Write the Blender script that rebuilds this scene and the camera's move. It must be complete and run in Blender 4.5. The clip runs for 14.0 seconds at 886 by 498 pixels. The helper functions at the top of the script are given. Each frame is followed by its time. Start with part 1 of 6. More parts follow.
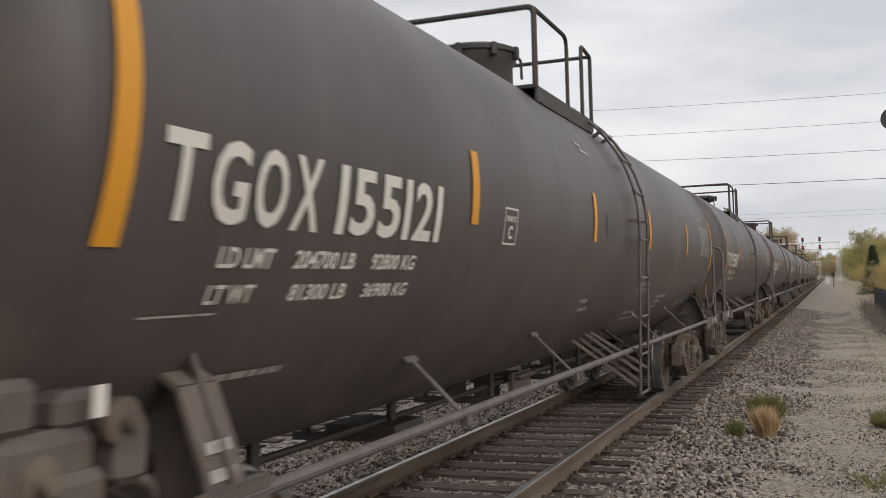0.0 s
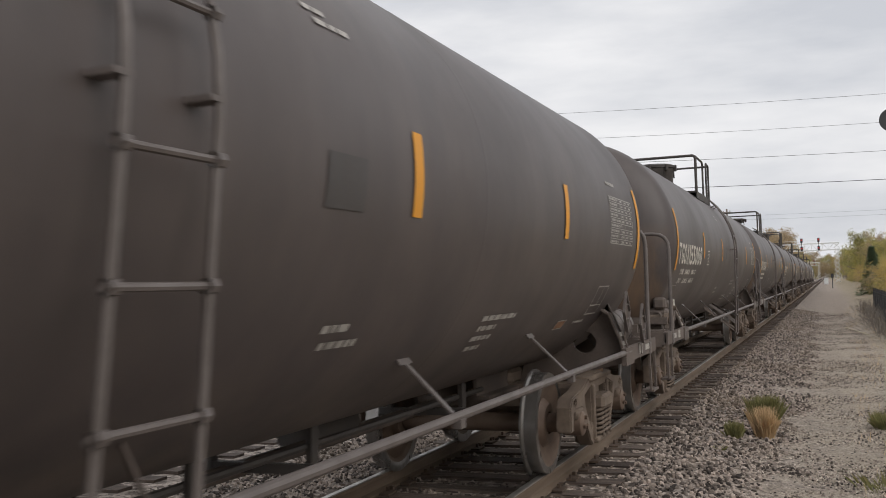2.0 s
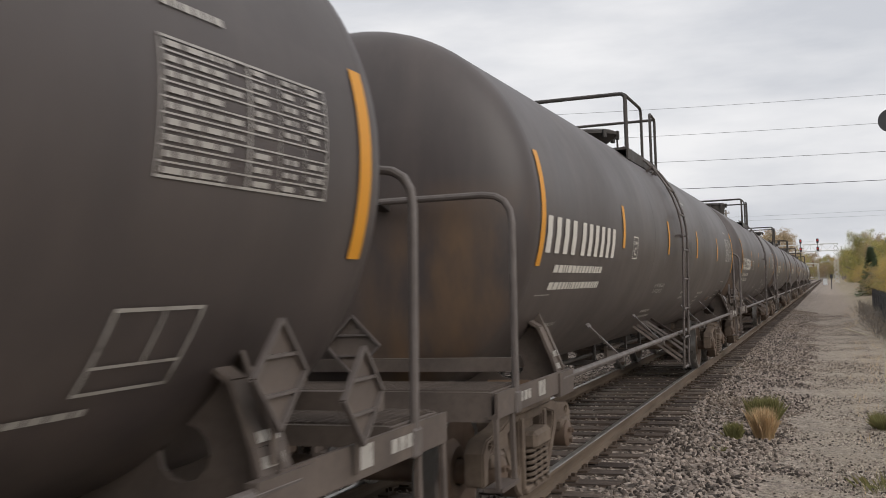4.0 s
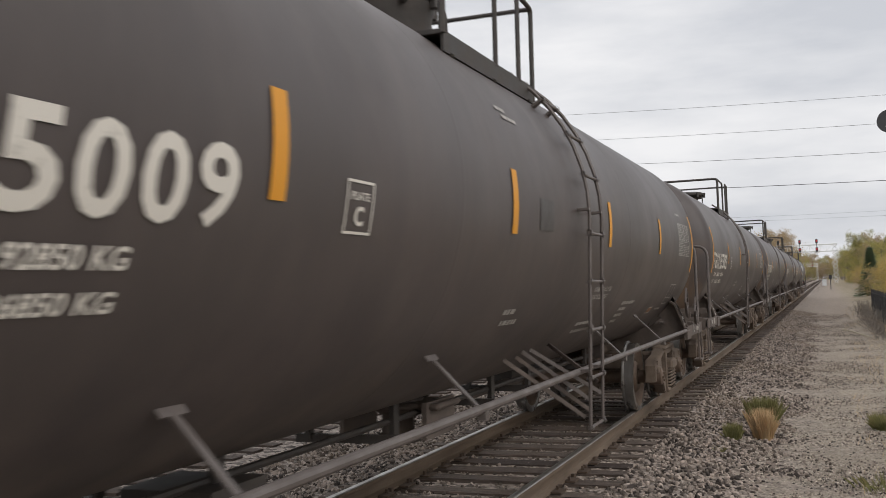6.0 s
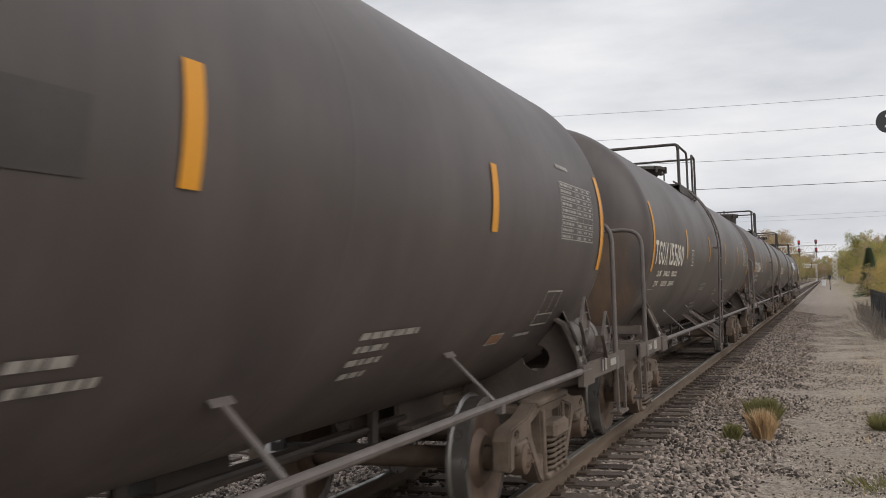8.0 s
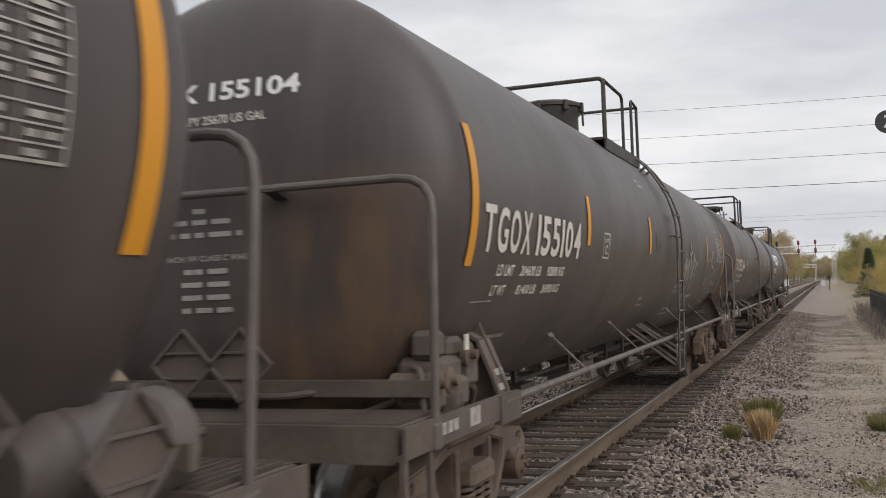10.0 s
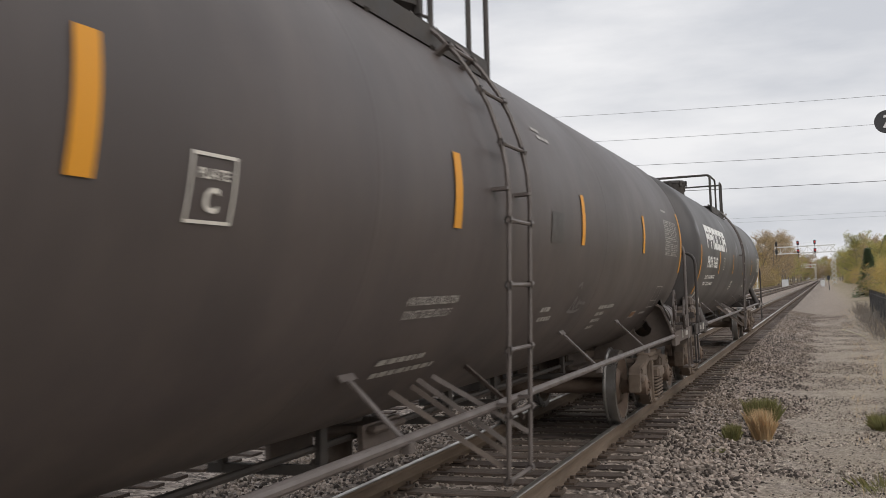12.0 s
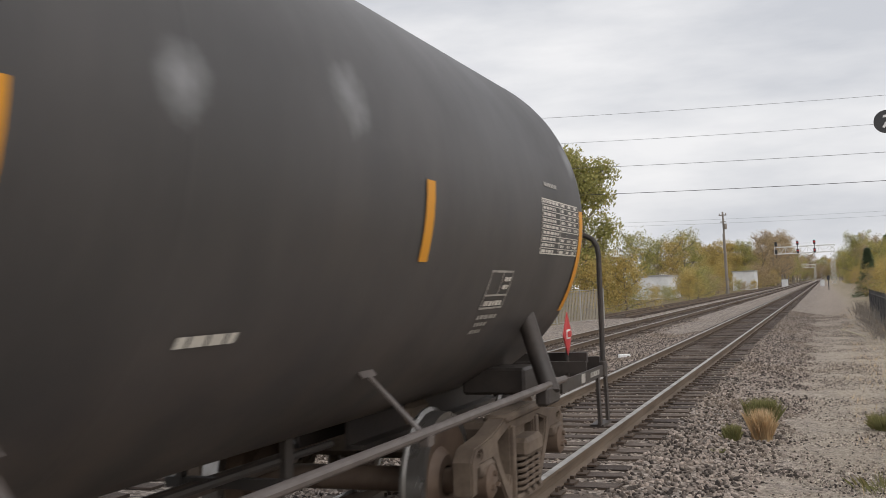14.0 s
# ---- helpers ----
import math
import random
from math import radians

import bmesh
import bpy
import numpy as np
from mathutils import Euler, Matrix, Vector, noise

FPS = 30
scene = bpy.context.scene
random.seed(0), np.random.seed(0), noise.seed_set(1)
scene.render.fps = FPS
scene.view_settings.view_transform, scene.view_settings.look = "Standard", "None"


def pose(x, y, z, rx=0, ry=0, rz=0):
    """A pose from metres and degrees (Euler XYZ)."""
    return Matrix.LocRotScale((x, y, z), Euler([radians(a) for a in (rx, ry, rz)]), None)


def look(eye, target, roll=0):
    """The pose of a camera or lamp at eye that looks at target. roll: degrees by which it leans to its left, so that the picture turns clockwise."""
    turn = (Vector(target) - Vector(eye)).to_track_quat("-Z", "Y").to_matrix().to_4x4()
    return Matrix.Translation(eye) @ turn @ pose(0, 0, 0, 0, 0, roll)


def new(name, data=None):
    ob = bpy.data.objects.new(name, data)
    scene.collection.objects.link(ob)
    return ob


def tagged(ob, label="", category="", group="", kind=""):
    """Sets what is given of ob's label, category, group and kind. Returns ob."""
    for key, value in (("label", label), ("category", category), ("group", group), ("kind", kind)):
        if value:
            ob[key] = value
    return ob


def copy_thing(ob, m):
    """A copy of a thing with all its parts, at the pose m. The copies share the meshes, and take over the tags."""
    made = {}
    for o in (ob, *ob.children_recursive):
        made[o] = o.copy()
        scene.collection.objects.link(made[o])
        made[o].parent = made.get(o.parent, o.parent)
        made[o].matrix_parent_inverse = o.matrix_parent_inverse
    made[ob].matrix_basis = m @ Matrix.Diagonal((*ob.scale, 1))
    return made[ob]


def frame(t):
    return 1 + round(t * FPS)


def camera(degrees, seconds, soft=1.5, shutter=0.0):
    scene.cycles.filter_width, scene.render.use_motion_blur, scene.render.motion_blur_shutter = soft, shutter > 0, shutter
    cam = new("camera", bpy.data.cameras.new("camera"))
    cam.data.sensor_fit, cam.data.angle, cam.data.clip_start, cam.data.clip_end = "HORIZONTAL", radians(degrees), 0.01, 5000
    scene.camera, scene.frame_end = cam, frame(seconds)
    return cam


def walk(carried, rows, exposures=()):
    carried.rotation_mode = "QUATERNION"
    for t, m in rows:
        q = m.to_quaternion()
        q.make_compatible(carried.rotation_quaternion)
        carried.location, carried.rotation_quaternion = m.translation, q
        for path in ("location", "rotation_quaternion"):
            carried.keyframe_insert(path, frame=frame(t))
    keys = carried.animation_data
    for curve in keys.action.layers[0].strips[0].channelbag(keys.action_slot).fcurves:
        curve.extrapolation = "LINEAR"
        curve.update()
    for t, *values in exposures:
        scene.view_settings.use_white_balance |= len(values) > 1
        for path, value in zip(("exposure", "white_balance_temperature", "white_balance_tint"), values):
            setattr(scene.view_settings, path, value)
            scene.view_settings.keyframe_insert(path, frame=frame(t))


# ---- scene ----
# ---- camera and its walk ----
cam = camera(48.652, 14.0, soft=0.75, shutter=0.49)
# the sensor is read from its top row to its bottom row, so fast things lean
scene.cycles.rolling_shutter_type, scene.cycles.rolling_shutter_duration = "TOP", 0.22
EYE = (3.2382, 0.0, 1.7082)


def aim(yaw, pitch, roll):
    """A level-headed pose: yaw to the left of the track's line, pitch up, roll to the left."""
    a, b = radians(yaw), radians(pitch)
    way = Vector((-math.sin(a) * math.cos(b), math.cos(a) * math.cos(b), math.sin(b)))
    return look(EYE, Vector(EYE) + way, roll)


walk(cam, [
    (0.0, aim(21.4085, 2.2459, -1.8569)),
    (2.5, aim(21.3342, 2.3346, -1.9264)),
    (5.0, aim(21.2703, 2.4113, -2.0033)),
    (7.5, aim(21.2169, 2.4760, -2.0874)),
    (10.0, aim(21.1739, 2.5288, -2.1789)),
    (12.0, aim(21.1469, 2.5625, -2.2573)),
    (14.0, aim(21.1267, 2.5885, -2.3405)),
])

# ---- world, sun, exposure ----
SUN_UP, SUN_ROUND = radians(33), radians(118)


def make_world():
    world = bpy.data.worlds.new("overcast_sky")
    scene.world = world
    world.use_nodes = True
    nt = world.node_tree
    nt.nodes.clear()
    out = nt.nodes.new("ShaderNodeOutputWorld")
    back = nt.nodes.new("ShaderNodeBackground")
    sky = nt.nodes.new("ShaderNodeTexSky")
    sky.sky_type, sky.sun_disc = "NISHITA", False
    sky.sun_elevation, sky.sun_rotation = SUN_UP, SUN_ROUND
    sky.air_density, sky.dust_density = 1.0, 4.0
    dim = nt.nodes.new("ShaderNodeVectorMath")
    dim.operation = "SCALE"
    dim.inputs["Scale"].default_value = 0.07
    nt.links.new(sky.outputs["Color"], dim.inputs[0])
    coord = nt.nodes.new("ShaderNodeTexCoord")
    stretch = nt.nodes.new("ShaderNodeMapping")
    stretch.inputs["Scale"].default_value = (1.6, 1.6, 6.5)
    nt.links.new(coord.outputs["Generated"], stretch.inputs["Vector"])
    cloud = nt.nodes.new("ShaderNodeTexNoise")
    cloud.inputs["Scale"].default_value = 1.7
    cloud.inputs["Detail"].default_value = 7
    cloud.inputs["Roughness"].default_value = 0.52
    nt.links.new(stretch.outputs["Vector"], cloud.inputs["Vector"])
    ramp = nt.nodes.new("ShaderNodeValToRGB")
    ramp.color_ramp.elements[0].position, ramp.color_ramp.elements[0].color = 0.34, (0.575, 0.59, 0.63, 1)
    ramp.color_ramp.elements[1].position, ramp.color_ramp.elements[1].color = 0.60, (0.84, 0.835, 0.845, 1)
    nt.links.new(cloud.outputs["Fac"], ramp.inputs["Fac"])
    mix = nt.nodes.new("ShaderNodeMix")
    mix.data_type = "RGBA"
    mix.inputs["Factor"].default_value = 0.93
    nt.links.new(dim.outputs["Vector"], mix.inputs["A"])
    nt.links.new(ramp.outputs["Color"], mix.inputs["B"])
    # the cloud deck is a little brighter overhead than near the horizon
    parts = nt.nodes.new("ShaderNodeSeparateXYZ")
    nt.links.new(coord.outputs["Generated"], parts.inputs["Vector"])
    deck = nt.nodes.new("ShaderNodeMapRange")
    deck.inputs["From Min"].default_value, deck.inputs["From Max"].default_value = 0.30, 0.85
    deck.inputs["To Min"].default_value, deck.inputs["To Max"].default_value = 1.0, 1.12
    nt.links.new(parts.outputs["Z"], deck.inputs["Value"])
    shade = nt.nodes.new("ShaderNodeVectorMath")
    shade.operation = "SCALE"
    nt.links.new(mix.outputs["Result"], shade.inputs[0])
    nt.links.new(deck.outputs["Result"], shade.inputs["Scale"])
    nt.links.new(shade.outputs["Vector"], back.inputs["Color"])
    back.inputs["Strength"].default_value = 1.12
    nt.links.new(back.outputs["Background"], out.inputs["Surface"])
    lamp = bpy.data.lights.new("sun", "SUN")
    lamp.energy, lamp.angle, lamp.color = 1.3, radians(50), (1.0, 0.94, 0.89)
    sun = new("sun", lamp)
    d = Vector((math.sin(SUN_ROUND) * math.cos(SUN_UP), math.cos(SUN_ROUND) * math.cos(SUN_UP), math.sin(SUN_UP)))
    sun.matrix_world = look(d * 100, (0, 0, 0))


make_world()
scene.view_settings.exposure = 0.0


# ---- materials ----
class Nodes:
    """A short way to write a procedural material."""

    def __init__(self, name, rough=0.6, metal=0.0, spec=0.5):
        self.mat = bpy.data.materials.new(name)
        self.mat.use_nodes = True
        self.nt = self.mat.node_tree
        self.bsdf = self.nt.nodes["Principled BSDF"]
        self.bsdf.inputs["Roughness"].default_value = rough
        self.bsdf.inputs["Metallic"].default_value = metal
        self.bsdf.inputs["Specular IOR Level"].default_value = spec
        self.obj = self.nt.nodes.new("ShaderNodeTexCoord").outputs["Object"]
        self.pos = self.nt.nodes.new("ShaderNodeNewGeometry").outputs["Position"]

    def put(self, socket, value):
        if isinstance(value, bpy.types.NodeSocket):
            self.nt.links.new(value, socket)
        elif isinstance(value, (int, float)):
            socket.default_value = value
        else:
            socket.default_value = (*value, 1) if len(value) == 3 and socket.type == "RGBA" else value

    def scaled(self, vec, s):
        n = self.nt.nodes.new("ShaderNodeMapping")
        n.inputs["Scale"].default_value = s
        self.nt.links.new(vec, n.inputs["Vector"])
        return n.outputs["Vector"]

    def noise(self, scale, detail=4, rough=0.55, vec=None):
        n = self.nt.nodes.new("ShaderNodeTexNoise")
        n.inputs["Scale"].default_value, n.inputs["Detail"].default_value = scale, detail
        n.inputs["Roughness"].default_value = rough
        self.nt.links.new(vec or self.obj, n.inputs["Vector"])
        return n.outputs["Fac"]

    def voronoi(self, scale, vec=None, out="Color"):
        n = self.nt.nodes.new("ShaderNodeTexVoronoi")
        n.inputs["Scale"].default_value = scale
        self.nt.links.new(vec or self.obj, n.inputs["Vector"])
        return n.outputs[out]

    def ramp(self, fac, *stops):
        n = self.nt.nodes.new("ShaderNodeMapRange")
        n.clamp = True
        n.inputs["From Min"].default_value, n.inputs["From Max"].default_value = stops[0], stops[1]
        n.inputs["To Min"].default_value, n.inputs["To Max"].default_value = (stops[2], stops[3]) if len(stops) > 2 else (0, 1)
        self.put(n.inputs["Value"], fac)
        return n.outputs["Result"]

    def mix(self, fac, a, b, how="MIX"):
        n = self.nt.nodes.new("ShaderNodeMix")
        n.data_type, n.blend_type = "RGBA", how
        self.put(n.inputs["Factor"], fac)
        self.put(n.inputs["A"], a)
        self.put(n.inputs["B"], b)
        return n.outputs["Result"]

    def math(self, how, a, b=0.0):
        n = self.nt.nodes.new("ShaderNodeMath")
        n.operation = how
        self.put(n.inputs[0], a)
        self.put(n.inputs[1], b)
        return n.outputs["Value"]

    def axis(self, vec, k):
        n = self.nt.nodes.new("ShaderNodeSeparateXYZ")
        self.nt.links.new(vec, n.inputs["Vector"])
        return n.outputs[k]

    def random(self):
        return self.nt.nodes.new("ShaderNodeObjectInfo").outputs["Random"]

    def island(self):
        return self.nt.nodes.new("ShaderNodeNewGeometry").outputs["Random Per Island"]

    def bump(self, height, strength=0.3, dist=0.01):
        n = self.nt.nodes.new("ShaderNodeBump")
        n.inputs["Strength"].default_value, n.inputs["Distance"].default_value = strength, dist
        self.nt.links.new(height, n.inputs["Height"])
        self.nt.links.new(n.outputs["Normal"], self.bsdf.inputs["Normal"])

    def done(self, colour, rough=None):
        self.put(self.bsdf.inputs["Base Color"], colour)
        if rough is not None:
            self.put(self.bsdf.inputs["Roughness"], rough)
        return self.mat


AXIS_Z, RADIUS = 2.271, 1.402


def tank_paint(name, base, dusty, scuffs=False):
    n = Nodes(name, 0.42)
    streak = n.noise(1.0, 5, 0.6, n.scaled(n.obj, (3.0, 2.2, 0.5)))
    grime = n.noise(0.6, 6, 0.6)
    c = n.mix(n.ramp(streak, 0.4, 0.75), base, dusty)
    c = n.mix(n.ramp(grime, 0.5, 0.8, 0, 0.6), c, [v * 0.72 for v in base])
    # pale dust low on the belly, brightened to stand for light off the ground
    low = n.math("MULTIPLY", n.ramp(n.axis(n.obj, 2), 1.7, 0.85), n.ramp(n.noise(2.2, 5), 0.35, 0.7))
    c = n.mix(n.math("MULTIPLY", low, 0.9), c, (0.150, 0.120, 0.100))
    rust = n.math("MULTIPLY", n.ramp(n.axis(n.obj, 1), -0.12, -0.3), n.ramp(n.noise(1.3, 5, 0.6, n.scaled(n.obj, (1.5, 1.0, 0.55))), 0.36, 0.62))
    rust = n.math("MULTIPLY", rust, n.math("MULTIPLY", n.ramp(n.axis(n.obj, 0), 0.05, 0.5), n.ramp(n.axis(n.obj, 2), 2.5, 2.0)))
    c = n.mix(n.math("MULTIPLY", rust, 0.0 if scuffs else 0.85), c, (0.19, 0.118, 0.066))
    seam = n.noise(2.0, 5, 0.6, n.scaled(n.obj, (1.0, 0.3, 1.0)))
    c = n.mix(n.ramp(seam, 0.62, 0.74, 0, 0.35), c, [v * 1.55 for v in base])
    if scuffs:
        # chalky rub marks, each with its own place and size
        for y, z, r in ((7.25, 2.47, 0.30), (6.88, 2.37, 0.22), (11.1, 2.58, 0.24), (9.85, 2.42, 0.22), (5.4, 2.95, 0.28), (3.3, 2.6, 0.2), (15.2, 2.75, 0.2), (-0.05, 2.6, 0.22)):
            x = RADIUS * math.cos(math.asin((z - AXIS_Z) / RADIUS))
            far = n.nt.nodes.new("ShaderNodeVectorMath")
            far.operation = "DISTANCE"
            n.nt.links.new(n.obj, far.inputs[0])
            far.inputs[1].default_value = (x, y, z)
            near = n.math("SUBTRACT", n.ramp(far.outputs["Value"], r, 0.02), n.ramp(n.noise(5.0, 6, 0.6), 0.3, 0.7, 0, 0.45))
            c = n.mix(n.ramp(near, 0.0, 0.8, 0, 0.75), c, (0.27, 0.275, 0.285))
    n.bump(n.noise(0.9, 3), 0.25, 0.03)
    return n.done(c, n.ramp(grime, 0.3, 0.7, 0.40, 0.52))


def plain(name, colour, other, scale=6.0, rough=0.6, metal=0.0, bump=0.2, vec=None, spec=0.5):
    n = Nodes(name, rough, metal, spec)
    a = n.noise(scale, 6, 0.6)
    b = n.noise(scale * 7, 4, 0.6)
    c = n.mix(n.ramp(a, 0.35, 0.68), colour, other)
    c = n.mix(n.ramp(b, 0.45, 0.75, 0, 0.35), c, [v * 0.6 for v in colour])
    if bump:
        n.bump(b, bump, 0.004)
    return n.done(c, n.ramp(a, 0.3, 0.7, max(0.05, rough - 0.1), min(1, rough + 0.1)))


def worn_marking(name, colour, under, wear=0.62):
    n = Nodes(name, 0.5)
    w = n.ramp(n.noise(9.0, 8, 0.7), wear, wear + 0.12)
    return n.done(n.mix(n.math("MULTIPLY", w, 0.7), colour, under))


def ballast_material():
    n = Nodes("crushed_stone", 0.85, 0, 0.3)
    r = n.island()
    c = n.mix(n.ramp(r, 0.18, 1.0), (0.042, 0.034, 0.030), (0.46, 0.385, 0.33))
    c = n.mix(n.ramp(n.noise(0.35, 4, 0.5, n.pos), 0.45, 0.7, 0, 0.45), c, (0.23, 0.175, 0.125))
    c = n.mix(n.ramp(n.noise(60, 4, 0.6, n.pos), 0.45, 0.75, 0, 0.4), c, (0.11, 0.098, 0.088))
    n.bump(n.noise(45, 4, 0.6, n.pos), 0.4, 0.006)
    return n.done(c)


def pebble_material():
    n = Nodes("pale_gravel", 0.88, 0, 0.3)
    c = n.mix(n.island(), (0.13, 0.112, 0.095), (0.70, 0.62, 0.53))
    n.bump(n.noise(60, 4, 0.6, n.pos), 0.3, 0.004)
    return n.done(n.mix(n.ramp(n.noise(1.2, 5, 0.6, n.pos), 0.45, 0.7, 0, 0.4), c, (0.30, 0.235, 0.165)))


def ground_material():
    """Ballast by the tracks, gravel path, dry grass and soil beyond, told apart by the distance from the track."""
    n = Nodes("ground_cover", 0.9, 0, 0.25)
    x, y = n.axis(n.pos, 0), n.axis(n.pos, 1)
    wob = n.math("SUBTRACT", n.noise(1.1, 8, 0.75, n.pos), 0.5)
    xx = n.math("ADD", x, n.math("MULTIPLY", wob, 2.2))
    cell = n.voronoi(17, n.pos)
    stone = n.mix(n.axis(cell, 0), (0.050, 0.041, 0.036), (0.46, 0.395, 0.345))
    stone = n.mix(n.ramp(n.noise(0.5, 4, 0.5, n.pos), 0.45, 0.7, 0, 0.4), stone, (0.22, 0.172, 0.13))
    fine = n.voronoi(48, n.pos)
    grit = n.mix(n.axis(fine, 1), (0.19, 0.158, 0.128), (0.70, 0.61, 0.50))
    patch = n.noise(0.9, 7, 0.7, n.pos)
    path = n.mix(n.ramp(patch, 0.36, 0.64, 0, 0.7), grit, (0.47, 0.40, 0.315))
    path = n.mix(n.ramp(n.noise(3.4, 8, 0.7, n.pos), 0.54, 0.72, 0, 0.5), path, (0.19, 0.16, 0.12))
    path = n.mix(n.ramp(n.noise(11.0, 6, 0.7, n.pos), 0.60, 0.72, 0, 0.75), path, (0.10, 0.082, 0.058))
    far = n.math("MULTIPLY", n.ramp(y, 22, 60), n.ramp(xx, 6.0, 4.2, 0.0, 0.75))
    path = n.mix(far, path, n.mix(n.axis(fine, 0), (0.075, 0.058, 0.049), (0.41, 0.335, 0.28)))
    weeds = n.mix(n.ramp(n.noise(5.0, 6, 0.65, n.pos), 0.4, 0.65), (0.23, 0.175, 0.10), (0.11, 0.10, 0.045))
    mixed = n.ramp(n.noise(2.3, 8, 0.8, n.pos), 0.46, 0.62, 0, 0.75)
    path = n.mix(n.math("MULTIPLY", mixed, n.ramp(x, 5.2, 2.6, 0.25, 1.0)), path, n.mix(n.axis(n.voronoi(30, n.pos), 0), (0.06, 0.05, 0.045), (0.52, 0.45, 0.39)))
    edge = n.ramp(xx, 2.0, 3.5)
    c = n.mix(edge, stone, path)
    c = n.mix(n.math("MULTIPLY", n.ramp(xx, 4.3, 5.8), n.ramp(patch, 0.38, 0.62, 0.2, 1.0)), c, weeds)
    c = n.mix(n.ramp(xx, -10.6, -11.4), c, weeds)
    h = n.mix(edge, n.voronoi(17, n.pos, "Distance"), n.noise(60, 6, 0.75, n.pos))
    n.bump(h, 0.9, 0.045)
    return n.done(c)


def tie_material():
    n = Nodes("creosoted_timber", 0.85, 0, 0.3)
    r = n.random()
    grain = n.noise(6.0, 7, 0.65, n.scaled(n.obj, (0.6, 14.0, 14.0)))
    c = n.mix(r, (0.080, 0.060, 0.052), (0.205, 0.162, 0.135))
    c = n.mix(n.ramp(grain, 0.4, 0.68), c, (0.028, 0.024, 0.021))
    c = n.mix(n.ramp(n.noise(1.6, 5, 0.6, n.pos), 0.5, 0.75, 0, 0.7), c, (0.10, 0.068, 0.045))
    n.bump(grain, 0.7, 0.012)
    return n.done(c)


def rail_side():
    n = Nodes("rusty_rail_steel", 0.75, 0.1)
    a = n.noise(3.0, 6, 0.6, n.scaled(n.pos, (1, 0.25, 4)))
    c = n.mix(n.ramp(a, 0.35, 0.65), (0.095, 0.068, 0.047), (0.17, 0.128, 0.092))
    c = n.mix(n.ramp(n.noise(30, 5, 0.6, n.pos), 0.5, 0.75, 0, 0.5), c, (0.11, 0.06, 0.034))
    n.bump(n.noise(80, 4, 0.6, n.pos), 0.3, 0.003)
    return n.done(c)


def wheel_material():
    n = Nodes("brown_wheel_steel", 0.6, 0.2)
    a = n.noise(5.0, 5, 0.6)
    c = n.mix(n.ramp(a, 0.35, 0.7), (0.100, 0.068, 0.050), (0.17, 0.122, 0.090))
    return n.done(c)


def foliage(name, a, b, c):
    """Leaves that also let some light through."""
    n = Nodes(name, 0.7, 0, 0.25)
    r = n.island()
    col = n.mix(n.ramp(r, 0.0, 0.6), a, b)
    col = n.mix(n.ramp(r, 0.72, 0.95), col, c)
    col = n.mix(n.math("MULTIPLY", n.random(), 0.35), col, b)
    col = n.mix(n.ramp(n.noise(0.5, 3, 0.5, n.obj), 0.4, 0.7, 0, 0.5), col, a)
    n.done(col)
    thin = n.nt.nodes.new("ShaderNodeBsdfTranslucent")
    n.nt.links.new(col, thin.inputs["Color"])
    both = n.nt.nodes.new("ShaderNodeMixShader")
    both.inputs["Fac"].default_value = 0.45
    n.nt.links.new(n.bsdf.outputs["BSDF"], both.inputs[1])
    n.nt.links.new(thin.outputs["BSDF"], both.inputs[2])
    n.nt.links.new(both.outputs["Shader"], n.nt.nodes["Material Output"].inputs["Surface"])
    return n.mat


def lamp_glow(name, colour, strength):
    n = Nodes(name, 0.3)
    n.put(n.bsdf.inputs["Emission Color"], colour)
    n.bsdf.inputs["Emission Strength"].default_value = strength
    return n.done(colour)


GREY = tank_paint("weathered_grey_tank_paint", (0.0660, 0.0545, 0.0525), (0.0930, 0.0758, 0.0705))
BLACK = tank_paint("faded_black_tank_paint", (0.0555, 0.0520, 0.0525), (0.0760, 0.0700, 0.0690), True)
FRAME = plain("dusty_dark_frame_paint", (0.088, 0.070, 0.061), (0.150, 0.120, 0.101), 3.0, 0.7)
FRAME_BLACK = plain("black_frame_paint", (0.040, 0.034, 0.032), (0.066, 0.054, 0.047), 3.0, 0.6)
PIPE = plain("grey_handrail_paint", (0.135, 0.116, 0.108), (0.100, 0.084, 0.076), 5.0, 0.5)
DARK = plain("sooty_black_steel", (0.034, 0.030, 0.028), (0.066, 0.056, 0.049), 4.0, 0.6)
CAST = plain("dusty_cast_steel", (0.098, 0.072, 0.055), (0.185, 0.143, 0.108), 4.0, 0.8, 0.0, 0.4)
PRIMER = plain("red_brown_primer_patch", (0.23, 0.155, 0.105), (0.28, 0.19, 0.13), 4.0, 0.8)
PATCH = plain("fresh_grey_paint_patch", (0.046, 0.041, 0.040), (0.062, 0.055, 0.052), 5.0, 0.45, 0, 0.05)
DECAL = plain("worn_orange_decal", (0.30, 0.15, 0.075), (0.20, 0.115, 0.07), 14.0, 0.6, 0, 0)
WHEEL = wheel_material()
TREAD = plain("worn_bright_tread_steel", (0.33, 0.32, 0.31), (0.22, 0.205, 0.19), 6.0, 0.32, 0.85, 0.1)
AMBER = worn_marking("amber_reflective_tape", (0.66, 0.29, 0.018), (0.30, 0.17, 0.06), 0.66)
WHITE = worn_marking("worn_cream_stencil_paint", (0.66, 0.63, 0.57), (0.20, 0.19, 0.17), 0.60)
FADED = worn_marking("faded_stencil_paint", (0.40, 0.38, 0.35), (0.13, 0.12, 0.11), 0.52)
BRIGHT = worn_marking("bright_white_lettering", (0.82, 0.82, 0.80), (0.5, 0.5, 0.48), 0.68)
